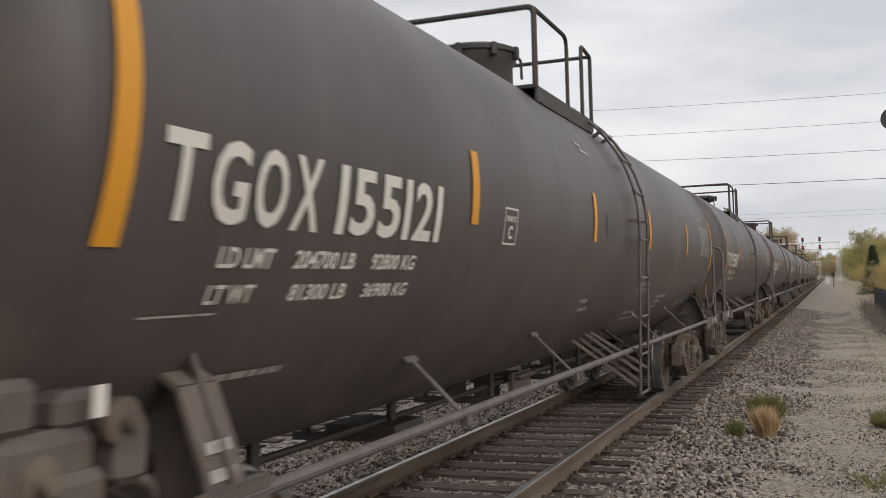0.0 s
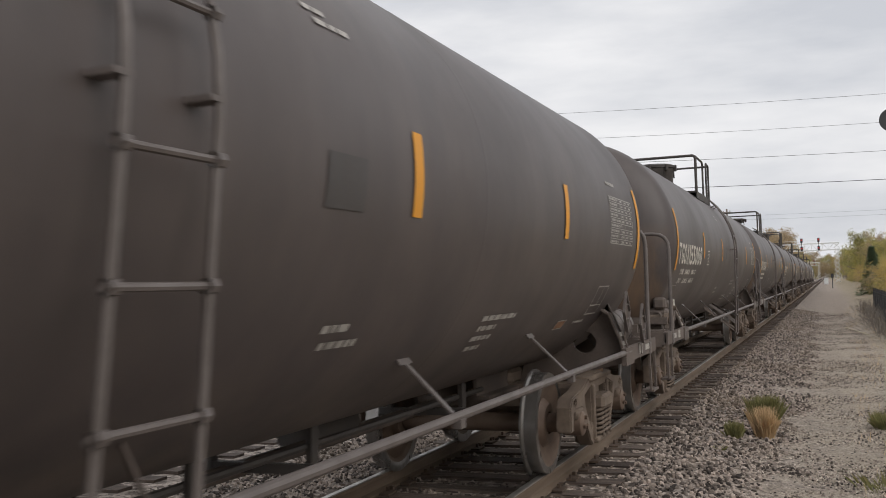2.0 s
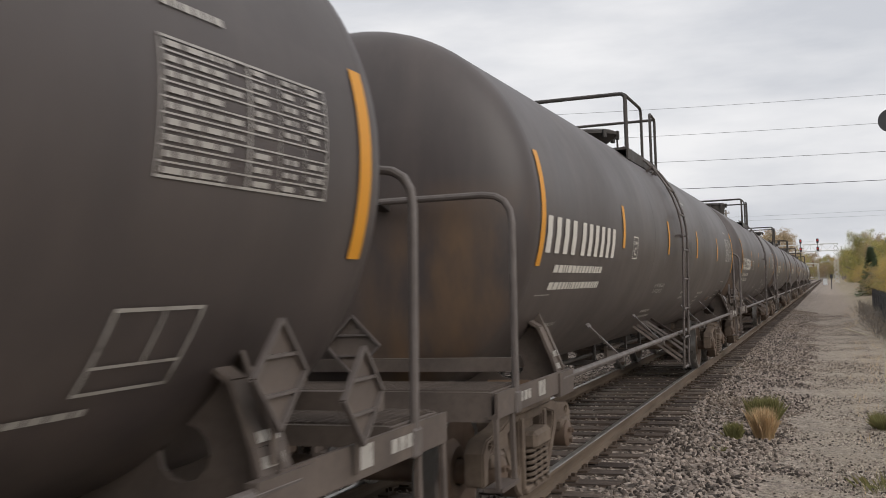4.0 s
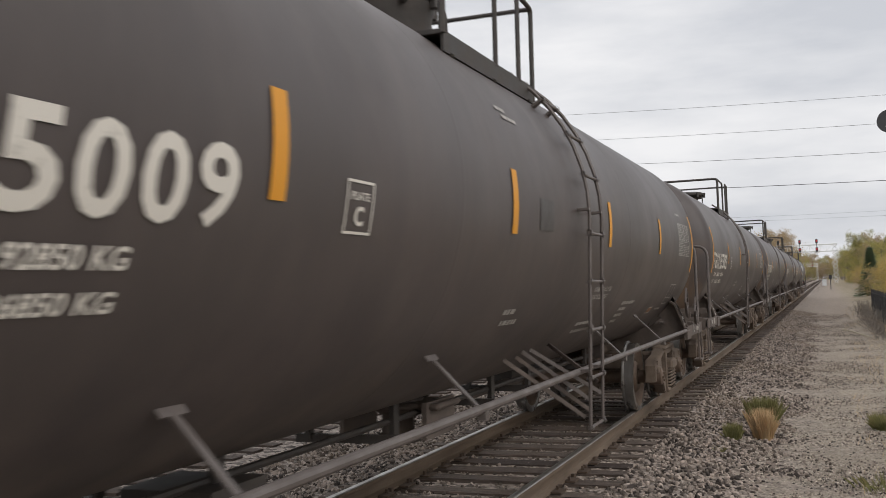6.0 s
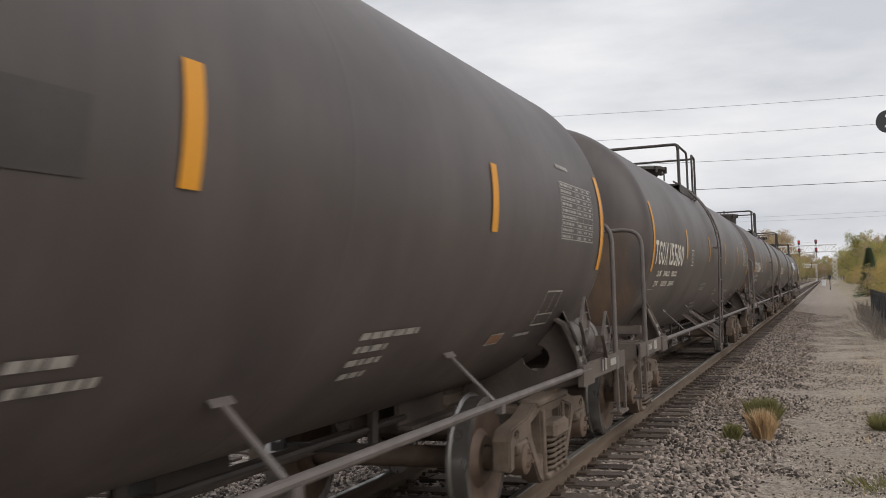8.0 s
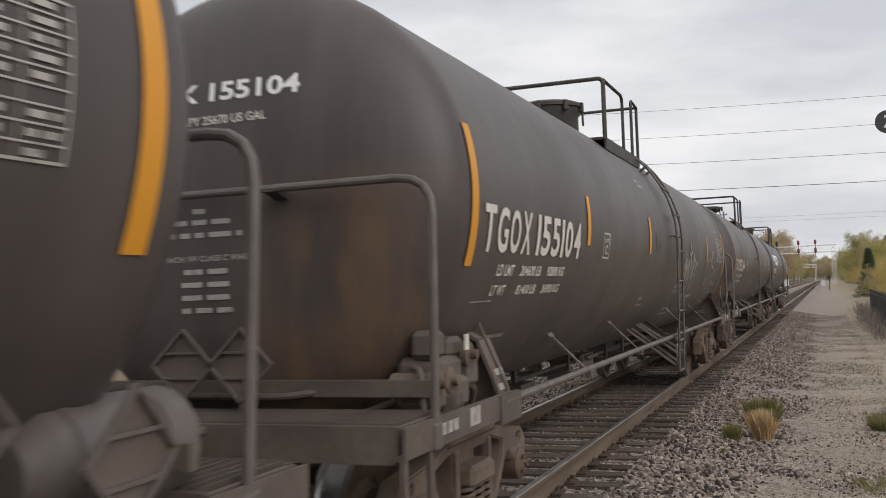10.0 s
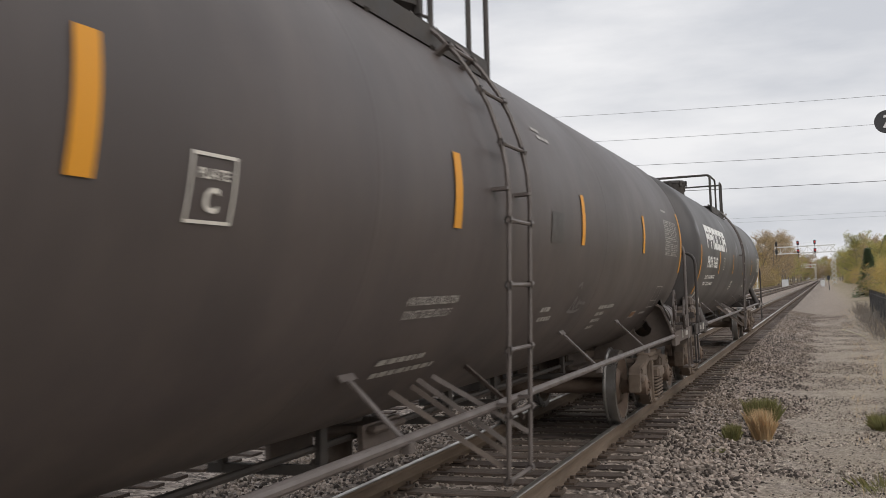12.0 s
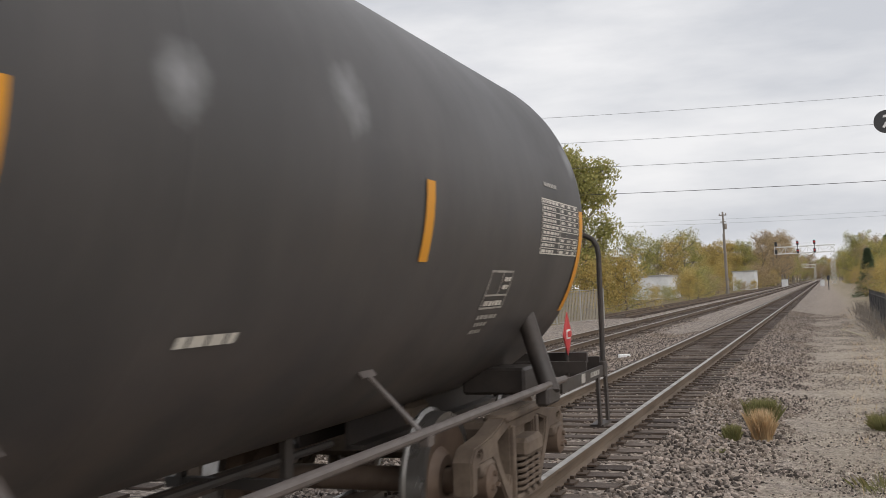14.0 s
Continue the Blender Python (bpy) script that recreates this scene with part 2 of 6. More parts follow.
SPRAY = worn_marking("thin_silver_spray_paint", (0.30, 0.28, 0.265), (0.12, 0.11, 0.10), 0.56)
FAINT = worn_marking("faint_grey_spray_paint", (0.17, 0.16, 0.155), (0.09, 0.083, 0.08), 0.5)
RED = worn_marking("red_placard_print", (0.52, 0.035, 0.04), (0.3, 0.1, 0.1), 0.7)
STONE = ballast_material()
PEBBLE = pebble_material()
GROUND = ground_material()
TIMBER = tie_material()
RAIL = rail_side()
HEAD = plain("polished_rail_head", (0.36, 0.34, 0.31), (0.24, 0.22, 0.20), 3.0, 0.38, 0.7, 0.05)
RUST = plain("rusty_spike_iron", (0.06, 0.042, 0.031), (0.105, 0.072, 0.05), 12.0, 0.85)
ALU = plain("white_painted_truss", (0.80, 0.80, 0.79), (0.7, 0.7, 0.69), 2.0, 0.5)
WALL = plain("white_metal_cladding", (0.70, 0.71, 0.72), (0.60, 0.61, 0.62), 0.6, 0.6)
WOOD = plain("weathered_pole_timber", (0.21, 0.185, 0.16), (0.28, 0.25, 0.22), 2.0, 0.9)
WIRE = plain("dull_cable", (0.06, 0.06, 0.065), (0.09, 0.09, 0.095), 2.0, 0.6)
GALV = plain("galvanised_steel", (0.42, 0.42, 0.41), (0.33, 0.33, 0.32), 3.0, 0.5, 0.4)
SLATS = plain("tan_privacy_slats", (0.30, 0.27, 0.22), (0.24, 0.22, 0.18), 2.0, 0.7)
BLACKFENCE = plain("black_fence_paint", (0.03, 0.03, 0.033), (0.05, 0.05, 0.052), 4.0, 0.5)
BARK = plain("grey_brown_bark", (0.17, 0.145, 0.12), (0.25, 0.22, 0.19), 8.0, 0.9)
SIGNGREY = plain("charcoal_sign_enamel", (0.045, 0.045, 0.05), (0.055, 0.055, 0.06), 2.0, 0.5, 0, 0)
SIGNWHITE = plain("white_sign_enamel", (0.8, 0.8, 0.8), (0.76, 0.76, 0.76), 2.0, 0.5, 0, 0)
LAMP_RED = lamp_glow("red_signal_lens", (0.85, 0.03, 0.03), 0.45)
STRAW = plain("bleached_branch_wood", (0.52, 0.46, 0.33), (0.42, 0.36, 0.25), 4.0, 0.85)
LEAF_GREEN = foliage("olive_leaves", (0.26, 0.26, 0.10), (0.40, 0.38, 0.14), (0.55, 0.46, 0.16))
# gold and brown leaves carry distance haze as a lighter, greyer colour
LEAF_GOLD = foliage("autumn_gold_leaves", (0.40, 0.32, 0.13), (0.54, 0.42, 0.16), (0.62, 0.46, 0.15))
LEAF_RUST = foliage("autumn_brown_leaves", (0.36, 0.27, 0.17), (0.46, 0.35, 0.21), (0.40, 0.35, 0.20))
LEAF_FIR = foliage("dark_fir_needles", (0.13, 0.17, 0.10), (0.16, 0.21, 0.115), (0.20, 0.24, 0.13))
GRASS_DRY = foliage("dry_straw_blades", (0.60, 0.45, 0.27), (0.68, 0.52, 0.32), (0.72, 0.58, 0.40))
GRASS_GREEN = foliage("green_grass_blades", (0.20, 0.205, 0.085), (0.29, 0.28, 0.12), (0.38, 0.32, 0.16))


# ---- mesh helpers ----
def mesh_from(name, bm, mats, smooth=35):
    me = bpy.data.meshes.new(name)
    bm.normal_update()
    bm.to_mesh(me)
    bm.free()
    for m in mats if isinstance(mats, (list, tuple)) else [mats]:
        me.materials.append(m)
    if smooth:
        me.shade_smooth()
        me.set_sharp_from_angle(angle=radians(smooth))
    return me


def part(name, bm, mats, parent, label="", at=None, smooth=35):
    """One mesh object under a thing or a part."""
    ob = new(name, bm if isinstance(bm, bpy.types.Mesh) else mesh_from(name, bm, mats, smooth))
    if parent is not None:
        ob.parent = parent
    if at is not None:
        ob.matrix_basis = at
    if label:
        ob["label"] = label
    return ob


def box(bm, c, size, turn=None, bevel=0.0, mat=0):
    m = Matrix.Translation(c) @ (turn.to_4x4() if turn else Matrix())
    got = bmesh.ops.create_cube(bm, size=1.0, matrix=m @ Matrix.Diagonal((*size, 1)))
    if bevel:
        edges = list({e for v in got["verts"] for e in v.link_edges})
        bmesh.ops.bevel(bm, geom=edges, offset=bevel, segments=1, affect="EDGES", clamp_overlap=True)
    if mat:
        for v in got["verts"]:
            if v.is_valid:
                for f in v.link_faces:
                    f.material_index = mat
    return bm


def bar(bm, a, b, w, d, up=(0, 0, 1)):
    """A straight flat bar from a to b, w wide across and d deep."""
    a, b = Vector(a), Vector(b)
    y = (b - a).normalized()
    x = y.cross(Vector(up)).normalized()
    z = x.cross(y)
    turn = Matrix((x, y, z)).transposed()
    return box(bm, (a + b) / 2, (w, (b - a).length, d), turn)


def tube(bm, pts, r, sides=8, bend=0.0, mat=0, closed=False):
    """A round pipe along points; bend rounds its corners."""
    pts = [Vector(p) for p in pts]
    if bend:
        out = [pts[0]]
        for p, q, s in zip(pts, pts[1:], pts[2:]):
            k = min(bend, (p - q).length * 0.45, (s - q).length * 0.45)
            a, b = q + (p - q).normalized() * k, q + (s - q).normalized() * k
            out += [a.lerp(q, t).lerp(q.lerp(b, t), t) for t in (0, 0.25, 0.5, 0.75, 1)]
        pts = out + [pts[-1]]
    rings, side = [], None
    n = len(pts)
    for i, p in enumerate(pts):
        if closed:
            d = (pts[(i + 1) % n] - pts[i - 1]).normalized()
        else:
            d = (pts[min(i + 1, n - 1)] - pts[max(i - 1, 0)]).normalized()
        if side is None:
            side = d.orthogonal().normalized()
        side = (side - d * side.dot(d)).normalized()
        up = d.cross(side)
        rings.append([bm.verts.new(p + (side * math.cos(2 * math.pi * k / sides) + up * math.sin(2 * math.pi * k / sides)) * r) for k in range(sides)])
    for a, b in zip(rings, rings[1:] + ([rings[0]] if closed else [])):
        for k in range(sides):
            f = bm.faces.new((a[k], a[(k + 1) % sides], b[(k + 1) % sides], b[k]))
            f.material_index = mat
    if not closed:
        bm.faces.new(rings[0][::-1]).material_index = mat
        bm.faces.new(rings[-1]).material_index = mat
    return bm


def lathe(bm, profile, axis="y", sides=48, centre=(0, 0, 0), mat=None):
    """Turns (distance along the axis, radius) pairs round an axis."""
    rings = []
    for a, r in profile:
        ring = []
        for k in range(sides if r > 1e-5 else 1):
            t = 2 * math.pi * k / sides
            u, v = r * math.cos(t), r * math.sin(t)
            p = {"y": (u, a, v), "x": (a, u, v), "z": (u, v, a)}[axis]
            ring.append(bm.verts.new(Vector(p) + Vector(centre)))
        rings.append(ring)
    for i, (a, b) in enumerate(zip(rings, rings[1:])):
        for k in range(sides):
            if len(a) == 1 and len(b) == 1:
                continue
            j = (k + 1) % sides
            vs = [a[0], b[j], b[k]] if len(a) == 1 else [a[k], a[j], b[0]] if len(b) == 1 else [a[k], a[j], b[j], b[k]]
            f = bm.faces.new(vs)
            if mat:
                f.material_index = mat[i]
    bmesh.ops.recalc_face_normals(bm, faces=bm.faces)
    return bm


def plate(bm, outline, holes, depth, place):
    """A flat plate of an outline with holes, depth thick; place maps (u, v, w) to a point."""
    loops = [outline] + holes
    for w in (0, depth):
        edges = []
        for loop in loops:
            vs = [bm.verts.new(place(u, v, w)) for u, v in loop]
            edges += [bm.edges.new((vs[i - 1], vs[i])) for i in range(len(vs))]
        bmesh.ops.triangle_fill(bm, use_beauty=True, use_dissolve=False, edges=edges)
    bm.verts.ensure_lookup_table()
    n = sum(len(q) for q in loops)
    all_v = bm.verts[-2 * n:]
    at = 0
    for loop in loops:
        k = len(loop)
        for i in range(k):
            j = (i + 1) % k
            bm.faces.new((all_v[at + i], all_v[at + j], all_v[n + at + j], all_v[n + at + i]))
        at += k
    bmesh.ops.recalc_face_normals(bm, faces=bm.faces)
    return bm


def ring_of(u, v, ru, rv, n=12):
    return [(u + ru * math.cos(2 * math.pi * k / n), v + rv * math.sin(2 * math.pi * k / n)) for k in range(n)]


# ---- ground and tracks ----
def lump(x, y):
    return noise.noise((x * 0.7, y * 0.7, 3.1)) * 0.035 + noise.noise((x * 2.3, y * 2.3, 8.0)) * 0.015


GROUND_LINE = [(-2500, -0.6), (-300, -0.6), (-60, -0.7), (-20, -0.65), (-13, -0.55), (-11.2, -0.42), (-10.3, -0.24), (-8.7, -0.23), (-7.3, -0.24),
               (-6.7, -0.34), (-6.1, -0.22), (-4.65, -0.20), (-3.2, -0.20), (-2.75, -0.30), (-2.3, -0.33), (-1.85, -0.28), (-1.4, -0.20), (0, -0.205),
               (1.35, -0.20), (1.6, -0.23), (2.0, -0.31), (2.5, -0.40), (3.0, -0.43), (4.2, -0.42), (5.0, -0.36), (6.5, -0.3), (9, -0.15), (14, 0.2), (30, 0.5), (300, 0.5), (2500, 0.5)]


def ground_height(x):
    for (a, za), (b, zb) in zip(GROUND_LINE, GROUND_LINE[1:]):
        if a <= x <= b:
            return za + (zb - za) * (x - a) / (b - a)
    return -0.6


def make_ground():
    xs = [a for a, _ in GROUND_LINE]
    fine = [x / 8 for x in range(-96, 80)]
    xs = sorted(set(round(v, 3) for v in xs + fine))
    ys = [-2500, -900, -400, -250] + [-200 + 12 * k for k in range(17)] + [2 + 0.25 * k for k in range(160)] + [42 + 1.5 * k for k in range(40)]
    ys += [104, 112, 122, 135, 150, 170, 190, 215, 245, 280, 320, 370, 440, 520, 650, 900, 1400, 2500]
    bm = bmesh.new()
    rows = []
    for y in ys:
        rows.append([bm.verts.new((x, y, ground_height(x) + (lump(x, y) * (0.35 if x < 2.2 else 1.0) if -13 < x < 10 else 0))) for x in xs])
    for a, b in zip(rows, rows[1:]):
        for k in range(len(xs) - 1):
            bm.faces.new((a[k], a[k + 1], b[k + 1], b[k]))
    ob = part("ground", bm, GROUND, None)
    tagged(ob, "grey ballast, pale gravel path and dry weedy soil", "ground", kind="structure")


RAIL_SHAPE = [(-0.07, -0.165), (0.07, -0.165), (0.07, -0.15), (0.012, -0.13), (0.009, -0.05), (0.036, -0.036), (0.036, -0.008), (0.026, 0.0), (-0.026, 0.0), (-0.036, -0.008), (-0.036, -0.036), (-0.009, -0.05), (-0.012, -0.13), (-0.07, -0.15)]


def make_rail(x, y0, y1, parent, shiny=True):
    bm = bmesh.new()
    stops = [y0 + (y1 - y0) * k / 40 for k in range(41)]
    rings = [[bm.verts.new((x + u, y, v)) for u, v in RAIL_SHAPE] for y in stops]
    n = len(RAIL_SHAPE)
    for a, b in zip(rings, rings[1:]):
        for k in range(n):
            f = bm.faces.new((a[k], a[(k + 1) % n], b[(k + 1) % n], b[k]))
            f.material_index = 1 if k in (6, 7, 8) and shiny else 0
    bm.faces.new(rings[0])
    bm.faces.new(rings[-1][::-1])
    bmesh.ops.recalc_face_normals(bm, faces=bm.faces)
    part("rail", bm, [RAIL, HEAD], parent, "brown rusted rail with a polished running head", smooth=20)


def tie_mesh(seed):
    rnd = random.Random(seed)
    bm = bmesh.new()
    got = bmesh.ops.create_cube(bm, size=1.0)
    for v in got["verts"]:
        v.co = Vector((v.co.x * (2.6 + rnd.uniform(-0.05, 0.05)), v.co.y * 0.225, v.co.z * 0.17))
    bmesh.ops.subdivide_edges(bm, edges=[e for e in bm.edges if abs(e.verts[0].co.x - e.verts[1].co.x) > 1], cuts=4)
    for v in bm.verts:
        v.co += Vector((rnd.uniform(-1, 1) * 0.012, rnd.uniform(-1, 1) * 0.010, rnd.uniform(-1, 0.4) * 0.009))
    return mesh_from("tie", bm, TIMBER, 0)


def make_track(name, x0, y0, y1, near, label, seed):
    top = tagged(new(name), label, "railway track", kind="structure")
    for side in (-0.7525, 0.7525):
        make_rail(x0 + side, y0, y1, top, name != "siding")
    meshes = [tie_mesh(seed + k) for k in range(8)]
    rnd = random.Random(seed)
    spots = []
    y = y0
    while y < y1:
        spots.append((y, x0 + rnd.uniform(-0.035, 0.035), rnd.uniform(-1.2, 1.2), rnd.randrange(8)))
        y += 0.505 + rnd.uniform(-0.03, 0.03)
    rest = bmesh.new()
    for y, x, a, k in spots:
        m = pose(x, y, -0.166 - 0.085 - rnd.uniform(0, 0.012), 0, 0, a)
        if near[0] <= y <= near[1]:
            part("tie", meshes[k], None, top, at=m)
        else:
            bmesh.ops.create_cube(rest, size=1.0, matrix=m @ Matrix.Diagonal((2.6, 0.225, 0.17, 1)))
    tagged(part("far_ties", rest, TIMBER, top, smooth=0), kind="stuff")
    iron = bmesh.new()
    for y, x, a, k in spots:
        if near[0] <= y <= near[1] and near[1] < 150:
            for side in (-0.7525, 0.7525):
                box(iron, (x0 + side, y, -0.158), (0.34, 0.19, 0.018))
                for u in (-0.105, 0.105):
                    box(iron, (x0 + side + u, y + rnd.uniform(-0.06, 0.06), -0.135), (0.026, 0.02, 0.045))
            for u in (-0.655, -0.85, 0.655, 0.85):
                if rnd.random() < 0.8:
                    box(iron, (x0 + u, y + 0.14, -0.142), (0.04, 0.035, 0.04), Euler((0, 0, rnd.uniform(-0.5, 0.5))).to_matrix())
    if iron.verts:
        tagged(part("tie_plates_and_spikes", iron, RUST, top, "rusty tie plates, spikes and rail anchors", smooth=0), kind="stuff")
    else:
        iron.free()


def stone_cloud(name, spots, label, mat=None):
    """Broken stones, one island each, in one mesh."""
    bm = bmesh.new()
    bmesh.ops.create_icosphere(bm, subdivisions=1, radius=1.0)
    base = np.array([v.co[:] for v in bm.verts])
    faces = np.array([[v.index for v in f.verts] for f in bm.faces])
    bm.free()
    rng = np.random.default_rng(5)
    n = len(spots)
    spots = np.array(spots)
    j = base[None] * (1 + rng.uniform(-0.35, 0.3, (n, 12, 1)))
    j = j * rng.uniform(0.6, 1.15, (n, 1, 3))
    a, b = rng.uniform(0, 6.28, n), rng.uniform(-1.2, 1.2, n)
    ca, sa, cb, sb = np.cos(a), np.sin(a), np.cos(b), np.sin(b)
    turn = np.stack([np.stack([ca, -sa * cb, sa * sb], 1), np.stack([sa, ca * cb, -ca * sb], 1), np.stack([0 * a, sb, cb], 1)], 1)
    v = np.einsum("nij,nkj->nki", turn, j) * spots[:, 3, None, None] + spots[:, None, :3]
    f = faces[None] + (np.arange(n) * 12)[:, None, None]
    me = bpy.data.meshes.new(name)
    me.from_pydata(v.reshape(-1, 3).tolist(), [], f.reshape(-1, 3).tolist())
    me.materials.append(mat or STONE)
    tagged(new(name, me), label, "ballast", kind="stuff")


def make_ballast():
    rng = np.random.default_rng(11)
    spots = []

    def strew(count, x0, x1, y0, y1, s0, s1, sink=0.3, thin=1.0):
        for _ in range(count):
            y = y0 + (y1 - y0) * rng.random() ** thin
            x = rng.uniform(x0, x1)
            if x > 2.1 and s1 > 0.025 and noise.noise((x * 1.7, y * 1.1, 2.0)) * 0.55 + 2.75 < x:
                continue
            s = rng.uniform(s0, s1)
            spots.append((x, y, ground_height(x) + s * sink, s))

    strew(24000, 1.25, 3.2, 4, 62, 0.017, 0.034, 0.3, 1.9)
    strew(16000, 2.2, 4.3, 5, 60, 0.009, 0.021, 0.2, 1.5)
    strew(15000, -3.1, -1.2, 4.5, 40, 0.018, 0.036, 0.3, 1.4)
    strew(9000, -1.25, 1.3, 4, 32, 0.014, 0.026, 0.2, 1.5)
    strew(5000, -6.3, -3.0, 22, 55, 0.02, 0.038, 0.3, 1.3)
    stone_cloud("ballast_stones", spots, "loose grey crushed stone round the timber ties")
    spots = []
    strew(42000, 2.3, 5.4, 7, 52, 0.005, 0.017, 0.15, 1.7)
    stone_cloud("path_pebbles", spots, "small pale pebbles on the gravel path", PEBBLE)


make_ground()


# ---- tank cars ----
WHEEL_R = 0.457


def head_bulge(rho):
    """How far the end of the tank stands out at the distance rho from its axis."""
    q = min(1.0, rho / RADIUS)
    return 0.40 * (1 - q ** 3.4) ** 0.5


def skin(y, v, lift=0.0):
    """The point of the tank's near side at y, v metres up round the shell from its waist."""
    t = v / RADIUS
    return Vector(((RADIUS + lift) * math.cos(t), y, AXIS_Z + (RADIUS + lift) * math.sin(t)))


def waist(z):
    """The distance up round the shell of a height z."""
    return RADIUS * math.asin(max(-1, min(1, (z - AXIS_Z) / RADIUS)))


def on_skin(bm, y0, y1, v0, v1, lift=0.006, slant=0.0, steps=6):
    """A thin patch that follows the shell."""
    grid = []
    for k in range(steps + 1):
        v = v0 + (v1 - v0) * k / steps
        grid.append([bm.verts.new(skin(y + slant * (v - v0), v, lift)) for y in (y0, y1)])
    for a, b in zip(grid, grid[1:]):
        bm.faces.new((a[0], a[1], b[1], b[0]))
    return bm


def letters(text, bold=0.0):
    """The outline of a line of text as a flat bmesh of unit box size."""
    curve = bpy.data.curves.new("text", "FONT")
    curve.body, curve.resolution_u, curve.offset = text, 3, bold
    ob = bpy.data.objects.new("text", curve)
    scene.collection.objects.link(ob)
    bpy.context.view_layer.update()
    me = bpy.data.meshes.new_from_object(ob.evaluated_get(bpy.context.evaluated_depsgraph_get()))
    bpy.data.objects.remove(ob)
    bpy.data.curves.remove(curve)
    bm = bmesh.new()
    bm.from_mesh(me)
    bpy.data.meshes.remove(me)
    lo = Vector((min(v.co.x for v in bm.verts), min(v.co.y for v in bm.verts), 0))
    hi = Vector((max(v.co.x for v in bm.verts), max(v.co.y for v in bm.verts), 0))
    for v in bm.verts:
        v.co = Vector(((v.co.x - lo.x) / (hi.x - lo.x), (v.co.y - lo.y) / (hi.y - lo.y), 0))
    return bm


def cells(text, bold):
    """Stencil letters of even width with even gaps, a narrow one apart, in a unit box."""
    out = bmesh.new()
    wide = [0.075 if ch == "1" else 0.235 for ch in text]
    total, at = sum(wide) + 0.052 * (len(text) - 1), 0.0
    for ch, w in zip(text, wide):
        one = letters(ch, bold)
        x0, x1 = at / total, (at + w) / total
        me = bpy.data.meshes.new("cell")
        for v in one.verts:
            v.co.x = x0 + (x1 - x0) * v.co.x
        one.to_mesh(me)
        one.free()
        out.from_mesh(me)
        bpy.data.meshes.remove(me)
        at += w + 0.052
    return out


def text_on_skin(name, text, y0, y1, z0, z1, mat, parent, bold=0.0, label="", slant=0.0, even=False):
    bm = cells(text, bold) if even else letters(text, bold)
    for k in range(1, 6):
        bmesh.ops.bisect_plane(bm, geom=bm.verts[:] + bm.edges[:] + bm.faces[:], plane_co=(0, k / 6, 0), plane_no=(0, 1, 0))
    v0, v1 = waist(z0), waist(z1)
    for v in bm.verts:
        v.co = skin(y0 + (y1 - y0) * v.co.x + slant * v.co.y, v0 + (v1 - v0) * v.co.y, 0.006)
    return part(name, bm, mat, parent, label, smooth=60)


def bars_on_skin(name, rows, mat, parent, label="", seed=1, word=0.16):
    """Unreadable lines of writing as rows of short bars: (y0, y1, z, height)."""
    rnd = random.Random(seed)
    bm = bmesh.new()
    for y0, y1, z, h in rows:
        y = y0
        v = waist(z)
        while y < y1 - 0.03:
            w = min(rnd.uniform(0.45, 1.3) * word, y1 - y)
            on_skin(bm, y, y + w, v - h / 2, v + h / 2, 0.006, 0, 2)
            y += w + word * 0.22
    return tagged(part(name, bm, mat, parent, label, smooth=60), kind="stuff")


def frame_on_skin(bm, y0, y1, z0, z1, w, slant=0.0):
    v0, v1 = waist(z0), waist(z1)
    on_skin(bm, y0, y1, v0, v0 + w, steps=1)
    on_skin(bm, y0 + slant * (v1 - v0), y1 + slant * (v1 - v0), v1 - w, v1, steps=1)
    on_skin(bm, y0, y0 + w, v0, v1, slant=slant)
    on_skin(bm, y1 - w, y1, v0, v1, slant=slant)


def text_on_head(name, text, x0, x1, z0, z1, mat, parent, bold=0.0, label=""):
    bm = letters(text, bold)
    for v in bm.verts:
        x, z = x0 + (x1 - x0) * v.co.x, z0 + (z1 - z0) * v.co.y
        v.co = Vector((x, -0.1 - head_bulge(math.hypot(x, z - AXIS_Z)) - 0.006, z))
    return part(name, bm, mat, parent, label, smooth=60)


def bars_on_head(name, rows, mat, parent, label="", seed=3):
    rnd = random.Random(seed)
    bm = bmesh.new()
    for x0, x1, z, h in rows:
        x = x0
        while x < x1 - 0.03:
            w = min(rnd.uniform(0.06, 0.17), x1 - x)
            vs = [bm.verts.new((u, -0.1 - head_bulge(math.hypot(u, q - AXIS_Z)) - 0.007, q)) for u, q in ((x, z - h / 2), (x + w, z - h / 2), (x + w, z + h / 2), (x, z + h / 2))]
            bm.faces.new(vs)
            x += w + 0.035
    return tagged(part(name, bm, mat, parent, label, smooth=60), kind="stuff")


def make_tank(car, paint, SHELL):
    bm = bmesh.new()
    prof = []
    for k in range(0, 15):
        q = math.sin(k / 14 * math.pi / 2)
        prof.append((-0.1 - head_bulge(q * RADIUS), q * RADIUS))
    back = [(SHELL - a, r) for a, r in prof[::-1]]
    mid = [(SHELL * k / 12, RADIUS) for k in range(13)]
    lathe(bm, prof + mid + back, "y", 96, (0, 0, AXIS_Z))
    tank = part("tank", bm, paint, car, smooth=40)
    for y in (-0.06, 4.9, 9.9, SHELL + 0.06):
        bm = bmesh.new()
        w = 0.035
        lathe(bm, [(y - w, RADIUS - 0.003), (y - w + 0.025, RADIUS + 0.0012), (y + w - 0.025, RADIUS + 0.0012), (y + w, RADIUS - 0.003)], "y", 96, (0, 0, AXIS_Z))
        part("jacket_seam", bm, paint, tank, smooth=40)
    return tank


